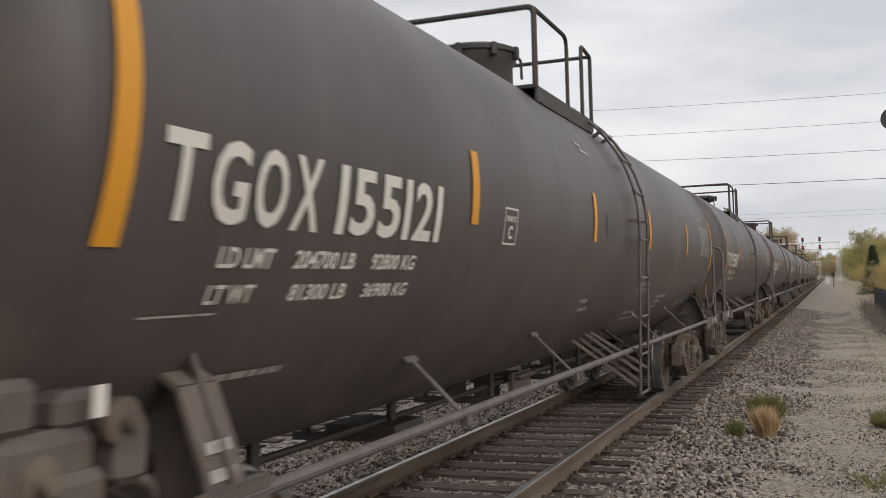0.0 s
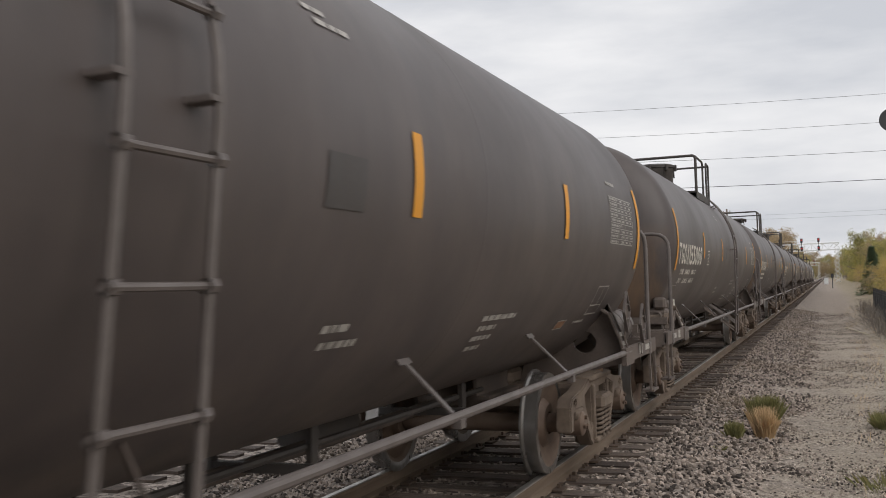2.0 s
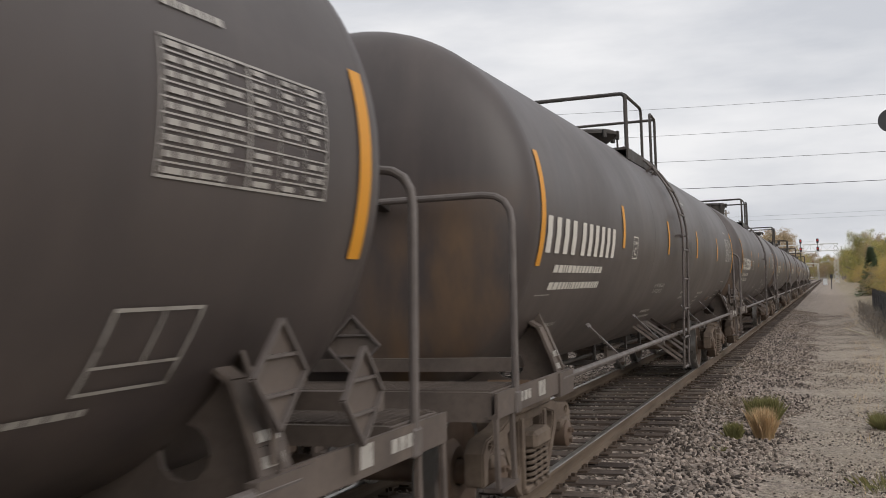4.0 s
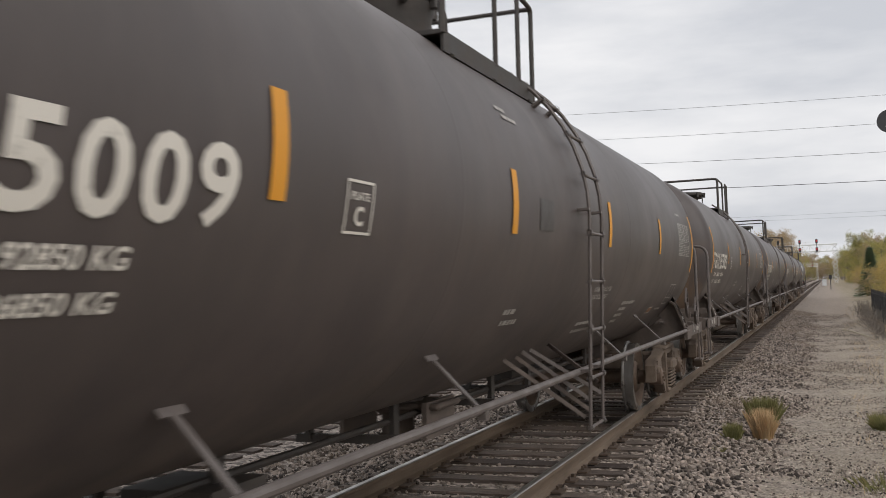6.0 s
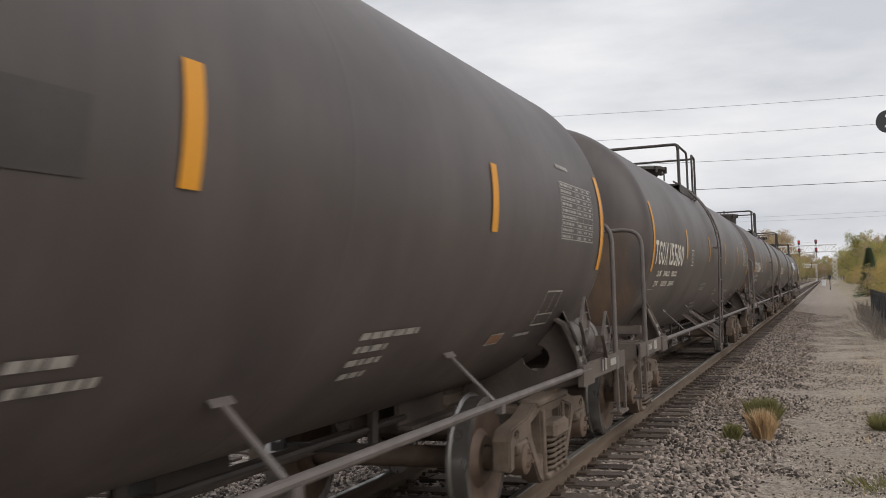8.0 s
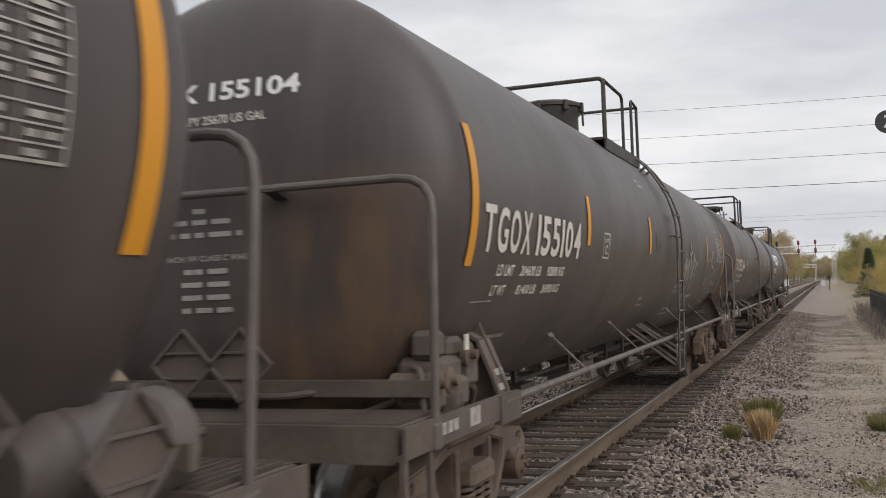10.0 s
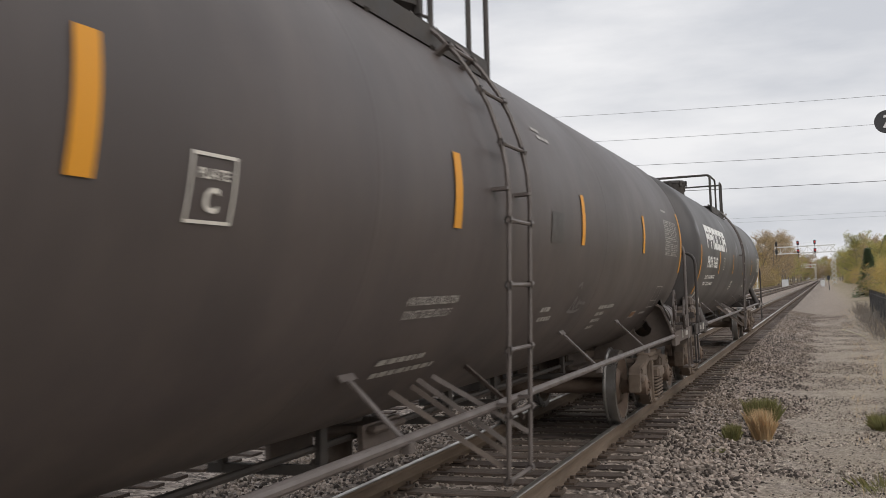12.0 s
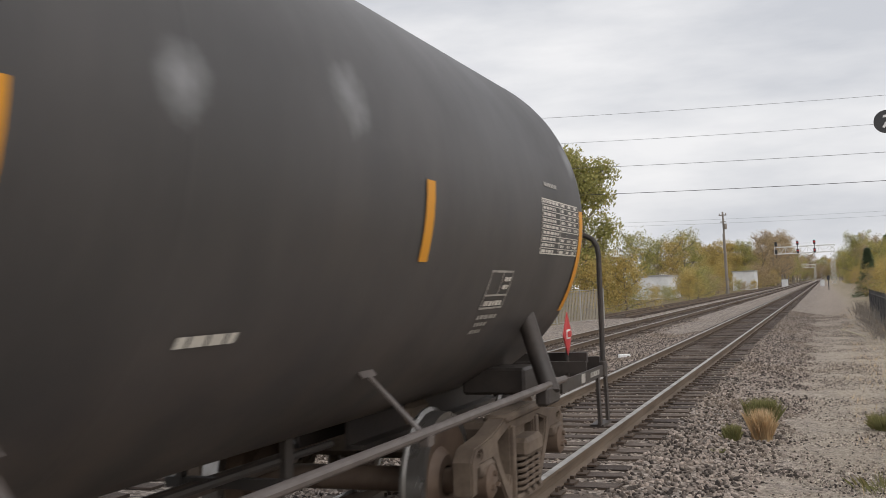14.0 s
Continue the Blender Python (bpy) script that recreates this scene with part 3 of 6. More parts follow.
def make_ladder(car, y, steel, foot=0.58):
    """A side ladder: two stiles, rungs, stand-off brackets and a foot brace. It leans in a little towards its foot."""
    def lean(z):
        return RADIUS + 0.09 - 0.028 * max(0.0, AXIS_Z - z)

    bm = bmesh.new()
    for s in (-0.225, 0.225):
        pts = []
        for k in range(9):
            t = radians(60 - 60 * k / 8)
            r = RADIUS + 0.09
            pts.append((r * math.cos(t), y + s, AXIS_Z + r * math.sin(t)))
        pts += [(lean(1.6), y + s, 1.6), (lean(foot), y + s, foot)]
        tube(bm, pts, 0.017, 6)
    ladder = part("ladder", bm, steel, car, "steel side ladder with round rungs")
    spots = [((RADIUS + 0.09) * math.cos(radians(a)), AXIS_Z + (RADIUS + 0.09) * math.sin(radians(a))) for a in (55, 41, 27, 13)]
    spots += [(lean(z), z) for z in (2.13, 1.74, 1.35, 0.97, foot)]
    for x, z in spots:
        bm = bmesh.new()
        tube(bm, [(x, y - 0.25, z), (x, y + 0.25, z)], 0.014, 8)
        for s in (-0.225, 0.225):
            lathe(bm, [(-0.02, 0.028), (0.02, 0.028)], "y", 8, (x, y + s, z))
        part("rung", bm, steel, ladder)
    for s in (-0.225, 0.225):
        for a in (41, 2):
            t = radians(a)
            bm = bmesh.new()
            bar(bm, (RADIUS * math.cos(t) - 0.02, y + s - 0.02, AXIS_Z + RADIUS * math.sin(t)), ((RADIUS + 0.1) * math.cos(t), y + s - 0.02, AXIS_Z + (RADIUS + 0.1) * math.sin(t)), 0.02, 0.08, (0, 1, 0))
            part("bracket", bm, steel, ladder)
        bm = bmesh.new()
        bar(bm, (0.95, y + s * 0.5 - 0.3, 1.2), (lean(0.8), y + s, 0.8), 0.012, 0.03)
        part("brace", bm, steel, ladder)
        bm = bmesh.new()
        bar(bm, (1.33, y + s, 1.03), (lean(1.03), y + s, 1.03), 0.05, 0.02)
        part("bracket", bm, steel, ladder)
    for p, q in (((0.86, y - 0.62, 1.15), (1.40, y - 0.2, 0.66)), ((0.86, y - 0.30, 1.15), (1.40, y - 0.05, 0.70)), ((0.90, y + 0.55, 1.2), (1.42, y + 0.2, 0.9))):
        bm = bmesh.new()
        bar(bm, p, q, 0.012, 0.032)
        part("brace", bm, FRAME, ladder)
    return ladder


def make_platform(car, y0, y1, tall, grated):
    """The walkway round the hatch with its railings."""
    half, z = 1.0, 3.38
    bm = bmesh.new()
    for s in (-1, 1):
        box(bm, (s * half, (y0 + y1) / 2, z - 0.05), (0.02, y1 - y0, 0.14))
        box(bm, (s * (half - 0.42), (y0 + y1) / 2, z + 0.02), (0.02, y1 - y0, 0.07))
        k = y0
        while k < y1:
            box(bm, (s * (half - 0.21), k, z + 0.01), (0.42, 0.012 if grated else 0.045, 0.03))
            k += 0.04 if grated else 0.05
        for q in (y0 + 0.15, (y0 + y1) / 2, y1 - 0.15):
            bar(bm, (s * half, q, z - 0.1), (s * (half - 0.12), q, 3.1), 0.05, 0.05, (0, 1, 0))
    for k in range(8):
        box(bm, (0, y0 + 0.04 + k * 0.05, z + 0.07), (1.3, 0.03, 0.03))
    deck = part("platform", bm, DARK, car, "black steel walkway grating", smooth=0)
    top = z + tall
    r = 0.02
    for s in (-1, 1):
        bm = bmesh.new()
        tube(bm, [(s * half, y0, z), (s * half, y0, top), (0, y0, top)], 0.026, 8, 0.07)
        part("end_hoop", bm, DARK, deck)
        bm = bmesh.new()
        tube(bm, [(s * half, y0, top - 0.02), (s * half, y0 + 1.12, top - 0.02), (s * half, y0 + 1.12, z)], r, 8, 0.12)
        part("side_rail", bm, DARK, deck)
        bm = bmesh.new()
        tube(bm, [(s * half, y1 - 0.4, z), (s * half, y1 - 0.4, top + 0.03), (s * half, y1, top), (s * half, y1, z - 0.1)], r, 8, 0.05)
        tube(bm, [(s * half, y1, top), (0, y1, top)], r, 8)
        bar(bm, (s * half, y1, z - 0.1), (s * half, y1, top), 0.02, 0.05)
        part("gate_frame", bm, DARK, deck)
    return deck


def make_hatch(car, y, r, top, flared=False):
    bm = bmesh.new()
    neck = 0.62 if flared else 0.93
    lathe(bm, [(3.5, r * neck), (top - 0.17, r * neck), (top - 0.10, r * (0.85 if flared else 1.0)), (top - 0.05, r), (top - 0.045, r * 1.06), (top, r * 1.06), (top + 0.03, r * 0.9), (top + 0.045, 0)], "z", 32, (0, y, 0))
    hatch = part("hatch", bm, DARK, car, "black round hatch housing with a flanged lid")
    for k in range(8):
        t = 2 * math.pi * k / 8
        bm = bmesh.new()
        box(bm, (r * 1.05 * math.cos(t), y + r * 1.05 * math.sin(t), top - 0.05), (0.06, 0.06, 0.13), Euler((0, 0, t)).to_matrix(), 0.01)
        part("lid_clamp", bm, DARK, hatch)
    bm = bmesh.new()
    tube(bm, [(r * 0.7, y + r * 0.8, top), (r * 0.8, y + r * 1.25, top + 0.01), (r * 0.8, y + r * 1.3, top - 0.2)], 0.015, 6, 0.05)
    part("lid_handle", bm, DARK, hatch)


def side_frame_mesh():
    """A cast three-piece bogie side frame with its openings, axle boxes and rounded rims."""
    half = [(-1.16, 0.40), (-1.16, 0.62), (-1.08, 0.70), (-0.72, 0.735), (-0.36, 0.83), (0, 0.845)]
    low = [(0, 0.17), (-0.33, 0.17), (-0.42, 0.22), (-0.66, 0.50), (-0.70, 0.55), (-0.74, 0.58), (-1.02, 0.58), (-1.05, 0.55), (-1.06, 0.40)]
    outline = half + [(-u, v) for u, v in half[-2::-1]] + [(-u, v) for u, v in low[::-1]] + low[1:]
    holes = [[(-0.62, 0.67), (-0.34, 0.735), (-0.33, 0.40), (-0.38, 0.34), (-0.45, 0.40), (-0.60, 0.58)]]
    holes += [[(-u, v) for u, v in holes[0][::-1]]]
    holes += [[(-0.24, 0.70), (0.24, 0.70), (0.24, 0.26), (-0.24, 0.26)]]
    holes += [ring_of(s * 1.00, 0.645, 0.05, 0.028, 8) for s in (-1, 1)]
    bm = bmesh.new()
    plate(bm, outline, holes, 0.14, lambda u, v, w: Vector((w - 0.07, u, v)))
    bmesh.ops.bevel(bm, geom=[e for e in bm.edges if len(e.link_faces) == 2 and e.calc_face_angle(0) > 0.8], offset=0.012, segments=2, affect="EDGES", clamp_overlap=True)
    for s in (-1, 1):
        box(bm, (0, s * 0.9, 0.545), (0.2, 0.26, 0.09), None, 0.02)
        box(bm, (0, s * 0.30, 0.48), (0.19, 0.05, 0.52), None, 0.012)
    box(bm, (0, 0, 0.215), (0.24, 0.62, 0.06), None, 0.015)
    box(bm, (0, 0, 0.80), (0.19, 0.9, 0.06), None, 0.02)
    return mesh_from("side_frame", bm, CAST, 40)


def spring_mesh():
    bm = bmesh.new()
    pts = [(0.062 * math.cos(t * 0.7854), 0.062 * math.sin(t * 0.7854), 0.0 + 0.26 * t / 48) for t in range(49)]
    tube(bm, pts, 0.014, 6)
    return mesh_from("spring", bm, CAST, 60)


def wheelset_mesh():
    """Two flanged wheels on an axle, with bearing caps at its ends."""
    bm = bmesh.new()
    tube(bm, [(-1.0, 0, 0), (1.0, 0, 0)], 0.085, 16)
    for s in (-1, 1):
        prof = [(0.60, 0.10), (0.60, 0.19), (0.675, 0.20), (0.70, 0.36), (0.677, 0.40), (0.677, 0.485), (0.695, 0.484), (0.71, 0.458), (0.82, 0.452), (0.822, 0.39), (0.80, 0.365), (0.765, 0.22), (0.82, 0.17), (0.82, 0.10)]
        lathe(bm, [(s * a, r) for a, r in prof], "x", 48, (0, 0, 0), [0, 0, 0, 0, 1, 1, 1, 1, 1, 0, 0, 0, 0])
        lathe(bm, [(s * 0.98, 0), (s * 0.98, 0.11), (s * 1.13, 0.11), (s * 1.145, 0.09), (s * 1.15, 0.0)], "x", 20)
        for k in range(3):
            t = 2 * math.pi * k / 3
            box(bm, (s * 1.155, 0.055 * math.cos(t), 0.055 * math.sin(t)), (0.03, 0.03, 0.03))
    return mesh_from("wheelset", bm, [WHEEL, TREAD], 35)


SIDE_FRAME, SPRING, WHEELSET = side_frame_mesh(), spring_mesh(), wheelset_mesh()


def make_truck(car, y):
    bm = bmesh.new()
    box(bm, (0, 0, 0.60), (2.1, 0.36, 0.26), None, 0.04)
    box(bm, (0, 0, 0.80), (0.5, 0.42, 0.16), None, 0.04)
    for s in (-1, 1):
        box(bm, (s * 1.05, 0, 0.56), (0.26, 0.42, 0.14), None, 0.03)
        for q in (-0.48, 0.48):
            box(bm, (s * 0.75, q, 0.47), (0.11, 0.07, 0.4), None, 0.02)
    for q in (-0.48, 0.48):
        box(bm, (0, q, 0.40), (1.6, 0.09, 0.1), None, 0.02)
    truck = part("truck", bm, CAST, car, "dusty cast steel bogie", Matrix.Translation((0, y, 0)))
    for s in (-1, 1):
        part("side_frame", SIDE_FRAME, None, truck, at=Matrix.Translation((s * 1.02, 0, 0)))
        for q in (-0.155, 0, 0.155):
            for w in (-0.06, 0.07):
                part("spring", SPRING, None, truck, at=Matrix.Translation((s * (1.02 + w), q, 0.235)))
    for q in (-0.9, 0.9):
        part("wheelset", WHEELSET, None, truck, "brown steel wheels with bright worn treads", at=Matrix.Translation((0, q, WHEEL_R)))
    return truck


def make_underframe(car, front, SHELL, black):
    """One end: stub sill, coupler, bolster saddle, end deck, posts, steps and placards. front: the end that leads."""
    def at(y):
        return y if front else SHELL - y

    steel = FRAME_BLACK if black else FRAME
    low = black and not front
    f = 1 if front else -1
    tall = 2.19 if black else 2.32
    bm = bmesh.new()
    for s in (-1, 1):
        box(bm, (s * 0.19, at(0.35), 0.87), (0.03, 3.0, 0.36))
        box(bm, (s * 0.25, at(0.35), 0.70), (0.14, 3.0, 0.03))
    box(bm, (0, at(0.35), 1.05), (0.5, 3.0, 0.03))
    sill = part("stub_sill", bm, steel, car, smooth=0)
    bm = bmesh.new()
    box(bm, (0, at(-1.2), 0.86), (0.16, 0.45, 0.16), None, 0.03)
    box(bm, (0.06, at(-1.42), 0.86), (0.3, 0.14, 0.28), None, 0.05)
    box(bm, (-0.13, at(-1.50), 0.86), (0.1, 0.2, 0.28), None, 0.03)
    part("coupler", bm, RUST, sill, "rusty knuckle coupler")
    bm = bmesh.new()
    tube(bm, [(0.28, at(-1.0), 0.78), (0.3, at(-1.25), 0.60), (0.16, at(-1.42), 0.45)], 0.028, 8, 0.1)
    part("air_hose", bm, DARK, sill, "black rubber air hose")
    # saddle webs with a round hole, flanged
    yy = at(0.60)
    for s in (-1, 1):
        if black:
            bm = bmesh.new()
            up, down = (0.55, 0.22) if front else (0.72, 0.92)
            tube(bm, [(1.10 * s, at(up), 1.60), (1.36 * s, at(down), 0.96)], 0.07, 12)
            box(bm, (s * 1.34, at(down), 0.95), (0.1, 0.34, 0.14), None, 0.02)
            part("bolster_leg", bm, steel, car, "dark slanted tubular bolster leg")
            bm = bmesh.new()
            box(bm, (s * 0.85, at(0.5), 1.02), (0.5, 0.4, 0.2), None, 0.02)
            part("bolster_box", bm, steel, car)
            continue
        arc = [(RADIUS * math.sin(radians(a)) * s, AXIS_Z - RADIUS * math.cos(radians(a))) for a in range(12, 58, 5)]
        outline = [(0.22 * s, 0.72)] + arc + [(1.36 * s, 1.10), (1.36 * s, 0.92), (0.75 * s, 0.78)]
        bm = bmesh.new()
        plate(bm, outline, [ring_of(0.93 * s, 1.12, 0.12, 0.11)], 0.025, lambda u, v, w: Vector((u, yy + w, v)))
        web = part("bolster_saddle", bm, steel, car, "painted steel bolster saddle with round opening", smooth=0)
        pts = [(1.10 * s, 1.46), (1.20 * s, 1.40), (1.30 * s, 1.16), (1.37 * s, 0.93)]
        for p, q in zip(pts, pts[1:]):
            bm = bmesh.new()
            bar(bm, (p[0], yy, p[1]), (q[0], yy, q[1]), 0.22, 0.022, (s, 0, 0.5))
            part("flange", bm, steel, web, smooth=0)
        bm = bmesh.new()
        plate(bm, [(1.06, 1.42), (1.10, 1.74), (1.20, 1.42)], [], 0.02, lambda u, v, w: Vector((u * s, yy + w, v)))
        part("gusset", bm, steel, web, smooth=0)
        bm = bmesh.new()
        box(bm, (s * 1.36, yy, 0.98), (0.05, 0.4, 0.17))
        part("foot", bm, steel, web, smooth=0)
    if not black:
        bm = bmesh.new()
        box(bm, (0.93, yy - f * 0.012, 0.90), (0.34, 0.012, 0.20))
        part("patch_plate", bm, PRIMER, car, "red-brown primed patch plate", smooth=0)
        bm = bmesh.new()
        for z in (1.20, 1.11):
            x = 1.30 + (1.16 - z) * 0.30 + 0.016
            for j in range(3):
                box(bm, (x, yy - 0.06 + j * 0.05, z), (0.008, 0.038, 0.042), Euler((0, -0.30, 0)).to_matrix())
        tagged(part("jacking_stencil", bm, FADED, car, smooth=0), kind="stuff")
    # end deck and sill plates
    bm = bmesh.new()
    y0 = at(-0.72)
    box(bm, (0, y0 - f * 0.27, 0.99), (2.62, 0.03, 0.18))
    box(bm, (0, y0 + f * 0.27, 1.03), (2.62, 0.03, 0.10))
    for s in (-1, 1):
        box(bm, (s * 1.31, y0, 0.96 if low else 1.00), (0.03, 0.56, 0.07 if low else 0.15))
    for k in range(0 if low else 13):
        box(bm, (0, y0 - f * 0.25 + f * k * 0.041, 1.075), (2.58, 0.010, 0.035))
    for k in range(0 if low else 44):
        box(bm, (-1.27 + k * 0.059, y0, 1.08), (0.007, 0.52, 0.02))
    box(bm, (0, y0 + f * (0.1 if low else 0.30), 1.10 if low else 1.20), (2.56, 0.05, 0.09))
    deck = part("end_deck", bm, steel, car, "steel end walkway grating", smooth=0)
    for s in (-1, 1):
        bm = bmesh.new()
        a, b = at(-1.02), at(0.62)
        box(bm, (s * 1.36, (a + b) / 2, 0.97 if low else 1.00), (0.02, abs(a - b), 0.09 if low else 0.15))
        box(bm, (s * 1.33, (a + b) / 2, 0.93), (0.07, abs(a - b), 0.02))
        part("sill_plate", bm, steel, car, smooth=0)
    bm = bmesh.new()
    for s in (1,):
        q = at(-0.05)
        box(bm, (s * 1.373, q, 0.97 if low else 1.01), (0.006, 0.12 if low else 0.16, 0.07 if low else 0.10))
    part("cream_decal", bm, FADED, car, smooth=0)
    bm = bmesh.new()
    for j in range(4):
        box(bm, (1.373, at(-0.36) - f * j * 0.085, 0.97 if low else 1.005), (0.006, 0.065, 0.04 if low else 0.06))
    part("sill_stencil", bm, FADED, car, smooth=0)
    # hand rails across the end
    for s in (-1, 1):
        bm = bmesh.new()
        q = at(-0.88 if black and not front else -0.62)
        tube(bm, [(s * 1.36, q, 0.92), (s * 1.36, q, tall), (0.0, q, tall)], 0.024, 10, 0.20)
        box(bm, (s * 1.36, q, 0.98), (0.05, 0.10, 0.14), None, 0.01)
        part("end_handrail", bm, FRAME_BLACK if black else PIPE, car, "black bent-pipe end handrail" if black else "grey bent-pipe end handrail")
    bm = bmesh.new()
    bar(bm, (0.40, at(-0.64), tall), (0.40, at(-0.45), tall - 0.05), 0.08, 0.04)
    part("handrail_bracket", bm, DARK, car, smooth=0)
    # corner steps
    for s in (-1, 1):
        bm = bmesh.new()
        q = at(-0.84)
        for w in (-0.16, 0.16):
            bar(bm, (s * 1.35, q + w, 0.95), (s * 1.36, q + w, 0.50), 0.07 if black else 0.045, 0.025)
        box(bm, (s * 1.33, q, 0.50), (0.12, 0.34, 0.025))
        part("corner_step", bm, steel, car, "dark steel stirrup step", smooth=0)


def placard_meshes():
    """A blank diamond plate and one bar of its holder's frame."""
    h = 0.20
    a = bmesh.new()
    plate(a, [(-h, 0), (0, h), (h, 0), (0, -h)], [], 0.006, lambda u, v, w: Vector((u, w, v)))
    b = bmesh.new()
    box(b, (0, -0.012, 0), (h * 1.43, 0.022, 0.016))
    c = bmesh.new()
    box(c, (0, -0.010, 0), (0.27, 0.012, 0.014))
    return mesh_from("placard_holder", a, FRAME, 0), mesh_from("edge_bar", b, PIPE, 0), mesh_from("cross_bar", c, PIPE, 0)


PLACARD, EDGE_BAR, CROSS_BAR = placard_meshes()


def add_placard(car, x, y, z, turn):
    p = part("placard_holder", PLACARD, None, car, "blank grey diamond placard holder", at=pose(x, y, z, 0, 0, turn))
    for u, v, a in ((-0.10, 0.10, -45), (0.10, 0.10, 45), (0.10, -0.10, -45), (-0.10, -0.10, 45)):
        part("edge_bar", EDGE_BAR, None, p, at=pose(u, 0, v, 0, a, 0))
    for v in (-0.07, 0.07):
        part("cross_bar", CROSS_BAR, None, p, at=pose(0, 0, v))
    bm = bmesh.new()
    bar(bm, (0, 0.012, -0.05), (0, 0.012, -0.32), 0.03, 0.012, (0, 1, 0))
    part("stalk", bm, FRAME, p, smooth=0)


def make_valve_gear(car):
    """Brake control valve, its pipes and a hand valve behind the leading end's post."""
    bm = bmesh.new()
    box(bm, (1.12, -0.10, 1.20), (0.28, 0.36, 0.30), None, 0.04)
    body = part("brake_valve", bm, FRAME, car, "dusty cast brake control valve")
    for c, s in (((1.14, 0.04, 1.39), (0.20, 0.22, 0.12)), ((1.16, -0.22, 1.42), (0.16, 0.16, 0.16)), ((1.26, -0.04, 1.14), (0.08, 0.24, 0.18)), ((1.2, 0.2, 1.25), (0.18, 0.14, 0.2))):
        bm = bmesh.new()
        box(bm, c, s, None, 0.03)
        part("valve_portion", bm, FRAME, body)
    for y in (-0.34, -0.16, 0.16):
        bm = bmesh.new()
        lathe(bm, [(1.08, 0), (1.08, 0.055), (1.30, 0.055), (1.31, 0.075), (1.35, 0.075), (1.36, 0.03), (1.40, 0.03), (1.40, 0)], "x", 12, (-0.08, y, 1.22 + 0.12 * (y > 0)))
        part("end_cap", bm, CAST, body)
    for k in range(4):
        bm = bmesh.new()
        box(bm, (1.275, -0.20 + k * 0.045, 1.08), (0.06, 0.018, 0.12))
        part("fin", bm, FRAME, body, smooth=0)
    bm = bmesh.new()
    box(bm, (1.31, 0.0, 1.42), (0.012, 0.05, 0.09))
    part("tag", bm, WHITE, body, smooth=0)
    for pts, r in (([(1.15, 0.1, 1.2), (1.24, 0.34, 1.14), (1.15, 0.44, 0.95), (0.8, 0.5, 0.85)], 0.02), ([(1.0, -0.25, 1.22), (0.4, -0.50, 1.16), (-1.2, -0.50, 1.17)], 0.02), ([(1.0, -0.3, 1.12), (0.6, -0.50, 0.98), (-0.9, -0.50, 0.98)], 0.017), ([(1.1, -0.3, 1.3), (1.2, -0.42, 1.3), (1.22, -0.42, 1.0)], 0.016)):
        bm = bmesh.new()
        tube(bm, pts, r, 8, 0.08)
        part("air_pipe", bm, FRAME, body)


def make_reservoir(car):
    bm = bmesh.new()
    lathe(bm, [(15.46, 0), (15.45, 0.12), (15.38, 0.20), (14.75, 0.20), (14.68, 0.12), (14.67, 0)], "y", 24, (1.02, 0, 1.22))
    for y in (14.85, 15.25):
        lathe(bm, [(y - 0.025, 0.19), (y - 0.025, 0.207), (y + 0.025, 0.207), (y + 0.025, 0.19)], "y", 24, (1.02, 0, 1.22))
    part("air_reservoir", bm, PIPE, car, "grey cylindrical air reservoir")


def make_running_gear(car, ladder_y, shell):
    for s in (-1, 1):
        bm = bmesh.new()
        tube(bm, [(s * 1.36, 0.5, 1.02), (s * 1.36, shell - 0.5, 1.02)], 0.027, 10)
        pipe = part("side_pipe", bm, PIPE, car, "long grey side handrail pipe")
        for y in (2.8, 5.25, 9.45, 11.9):
            bm = bmesh.new()
            bar(bm, (s * 1.03, y, 1.33), (s * 1.37, y, 1.0), 0.012, 0.042, (0, 1, 0))
            box(bm, (s * 1.03, y, 1.335), (0.10, 0.16, 0.012), Euler((0, s * 0.86, 0)).to_matrix())
            box(bm, (s * 1.37, y, 0.985), (0.05, 0.07, 0.05))
            part("strut", bm, PIPE, pipe, smooth=0)
    # discharge valve, brake rigging and conduit under the belly
    bm = bmesh.new()
    lathe(bm, [(0.90, 0), (0.90, 0.2), (0.78, 0.2), (0.74, 0.13), (0.60, 0.13), (0.57, 0.17), (0.52, 0.17), (0.52, 0)], "z", 20, (0, 7.1, 0))
    box(bm, (0, 7.1, 0.82), (0.9, 0.5, 0.05), None, 0.02)
    for u in (-0.35, 0.35):
        box(bm, (u, 7.1, 0.72), (0.04, 0.6, 0.28))
    part("outlet_valve", bm, FRAME, car, "dark bottom outlet valve with skid")
    bm = bmesh.new()
    tube(bm, [(0.25, 1.6, 0.78), (0.25, 13.0, 0.78)], 0.025, 8)
    tube(bm, [(-0.35, 1.6, 0.78), (-0.35, 13.0, 0.78)], 0.022, 8)
    box(bm, (0.15, 4.2, 0.74), (0.55, 0.5, 0.06))
    for y in (2.2, 4.0, 6.2, 8.4, 9.6, 12.2):
        box(bm, (-0.3, y, 0.82), (0.04, 0.07, 0.30))
        box(bm, (0.28, y + 0.2, 0.80), (0.04, 0.09, 0.26))
        box(bm, (0, y, 0.68), (0.8, 0.05, 0.06))
    lathe(bm, [(10.6, 0), (10.6, 0.16), (11.3, 0.16), (11.3, 0)], "y", 16, (-0.3, 0, 0.72))
    part("brake_rigging", bm, DARK, car, "dark brake rods, hangers and cylinder")
    bm = bmesh.new()
    tube(bm, [(-0.2, 9.3, 0.64), (-0.2, 13.3, 0.64)], 0.05, 12)
    part("drain_pipe", bm, FRAME, car, smooth=40)


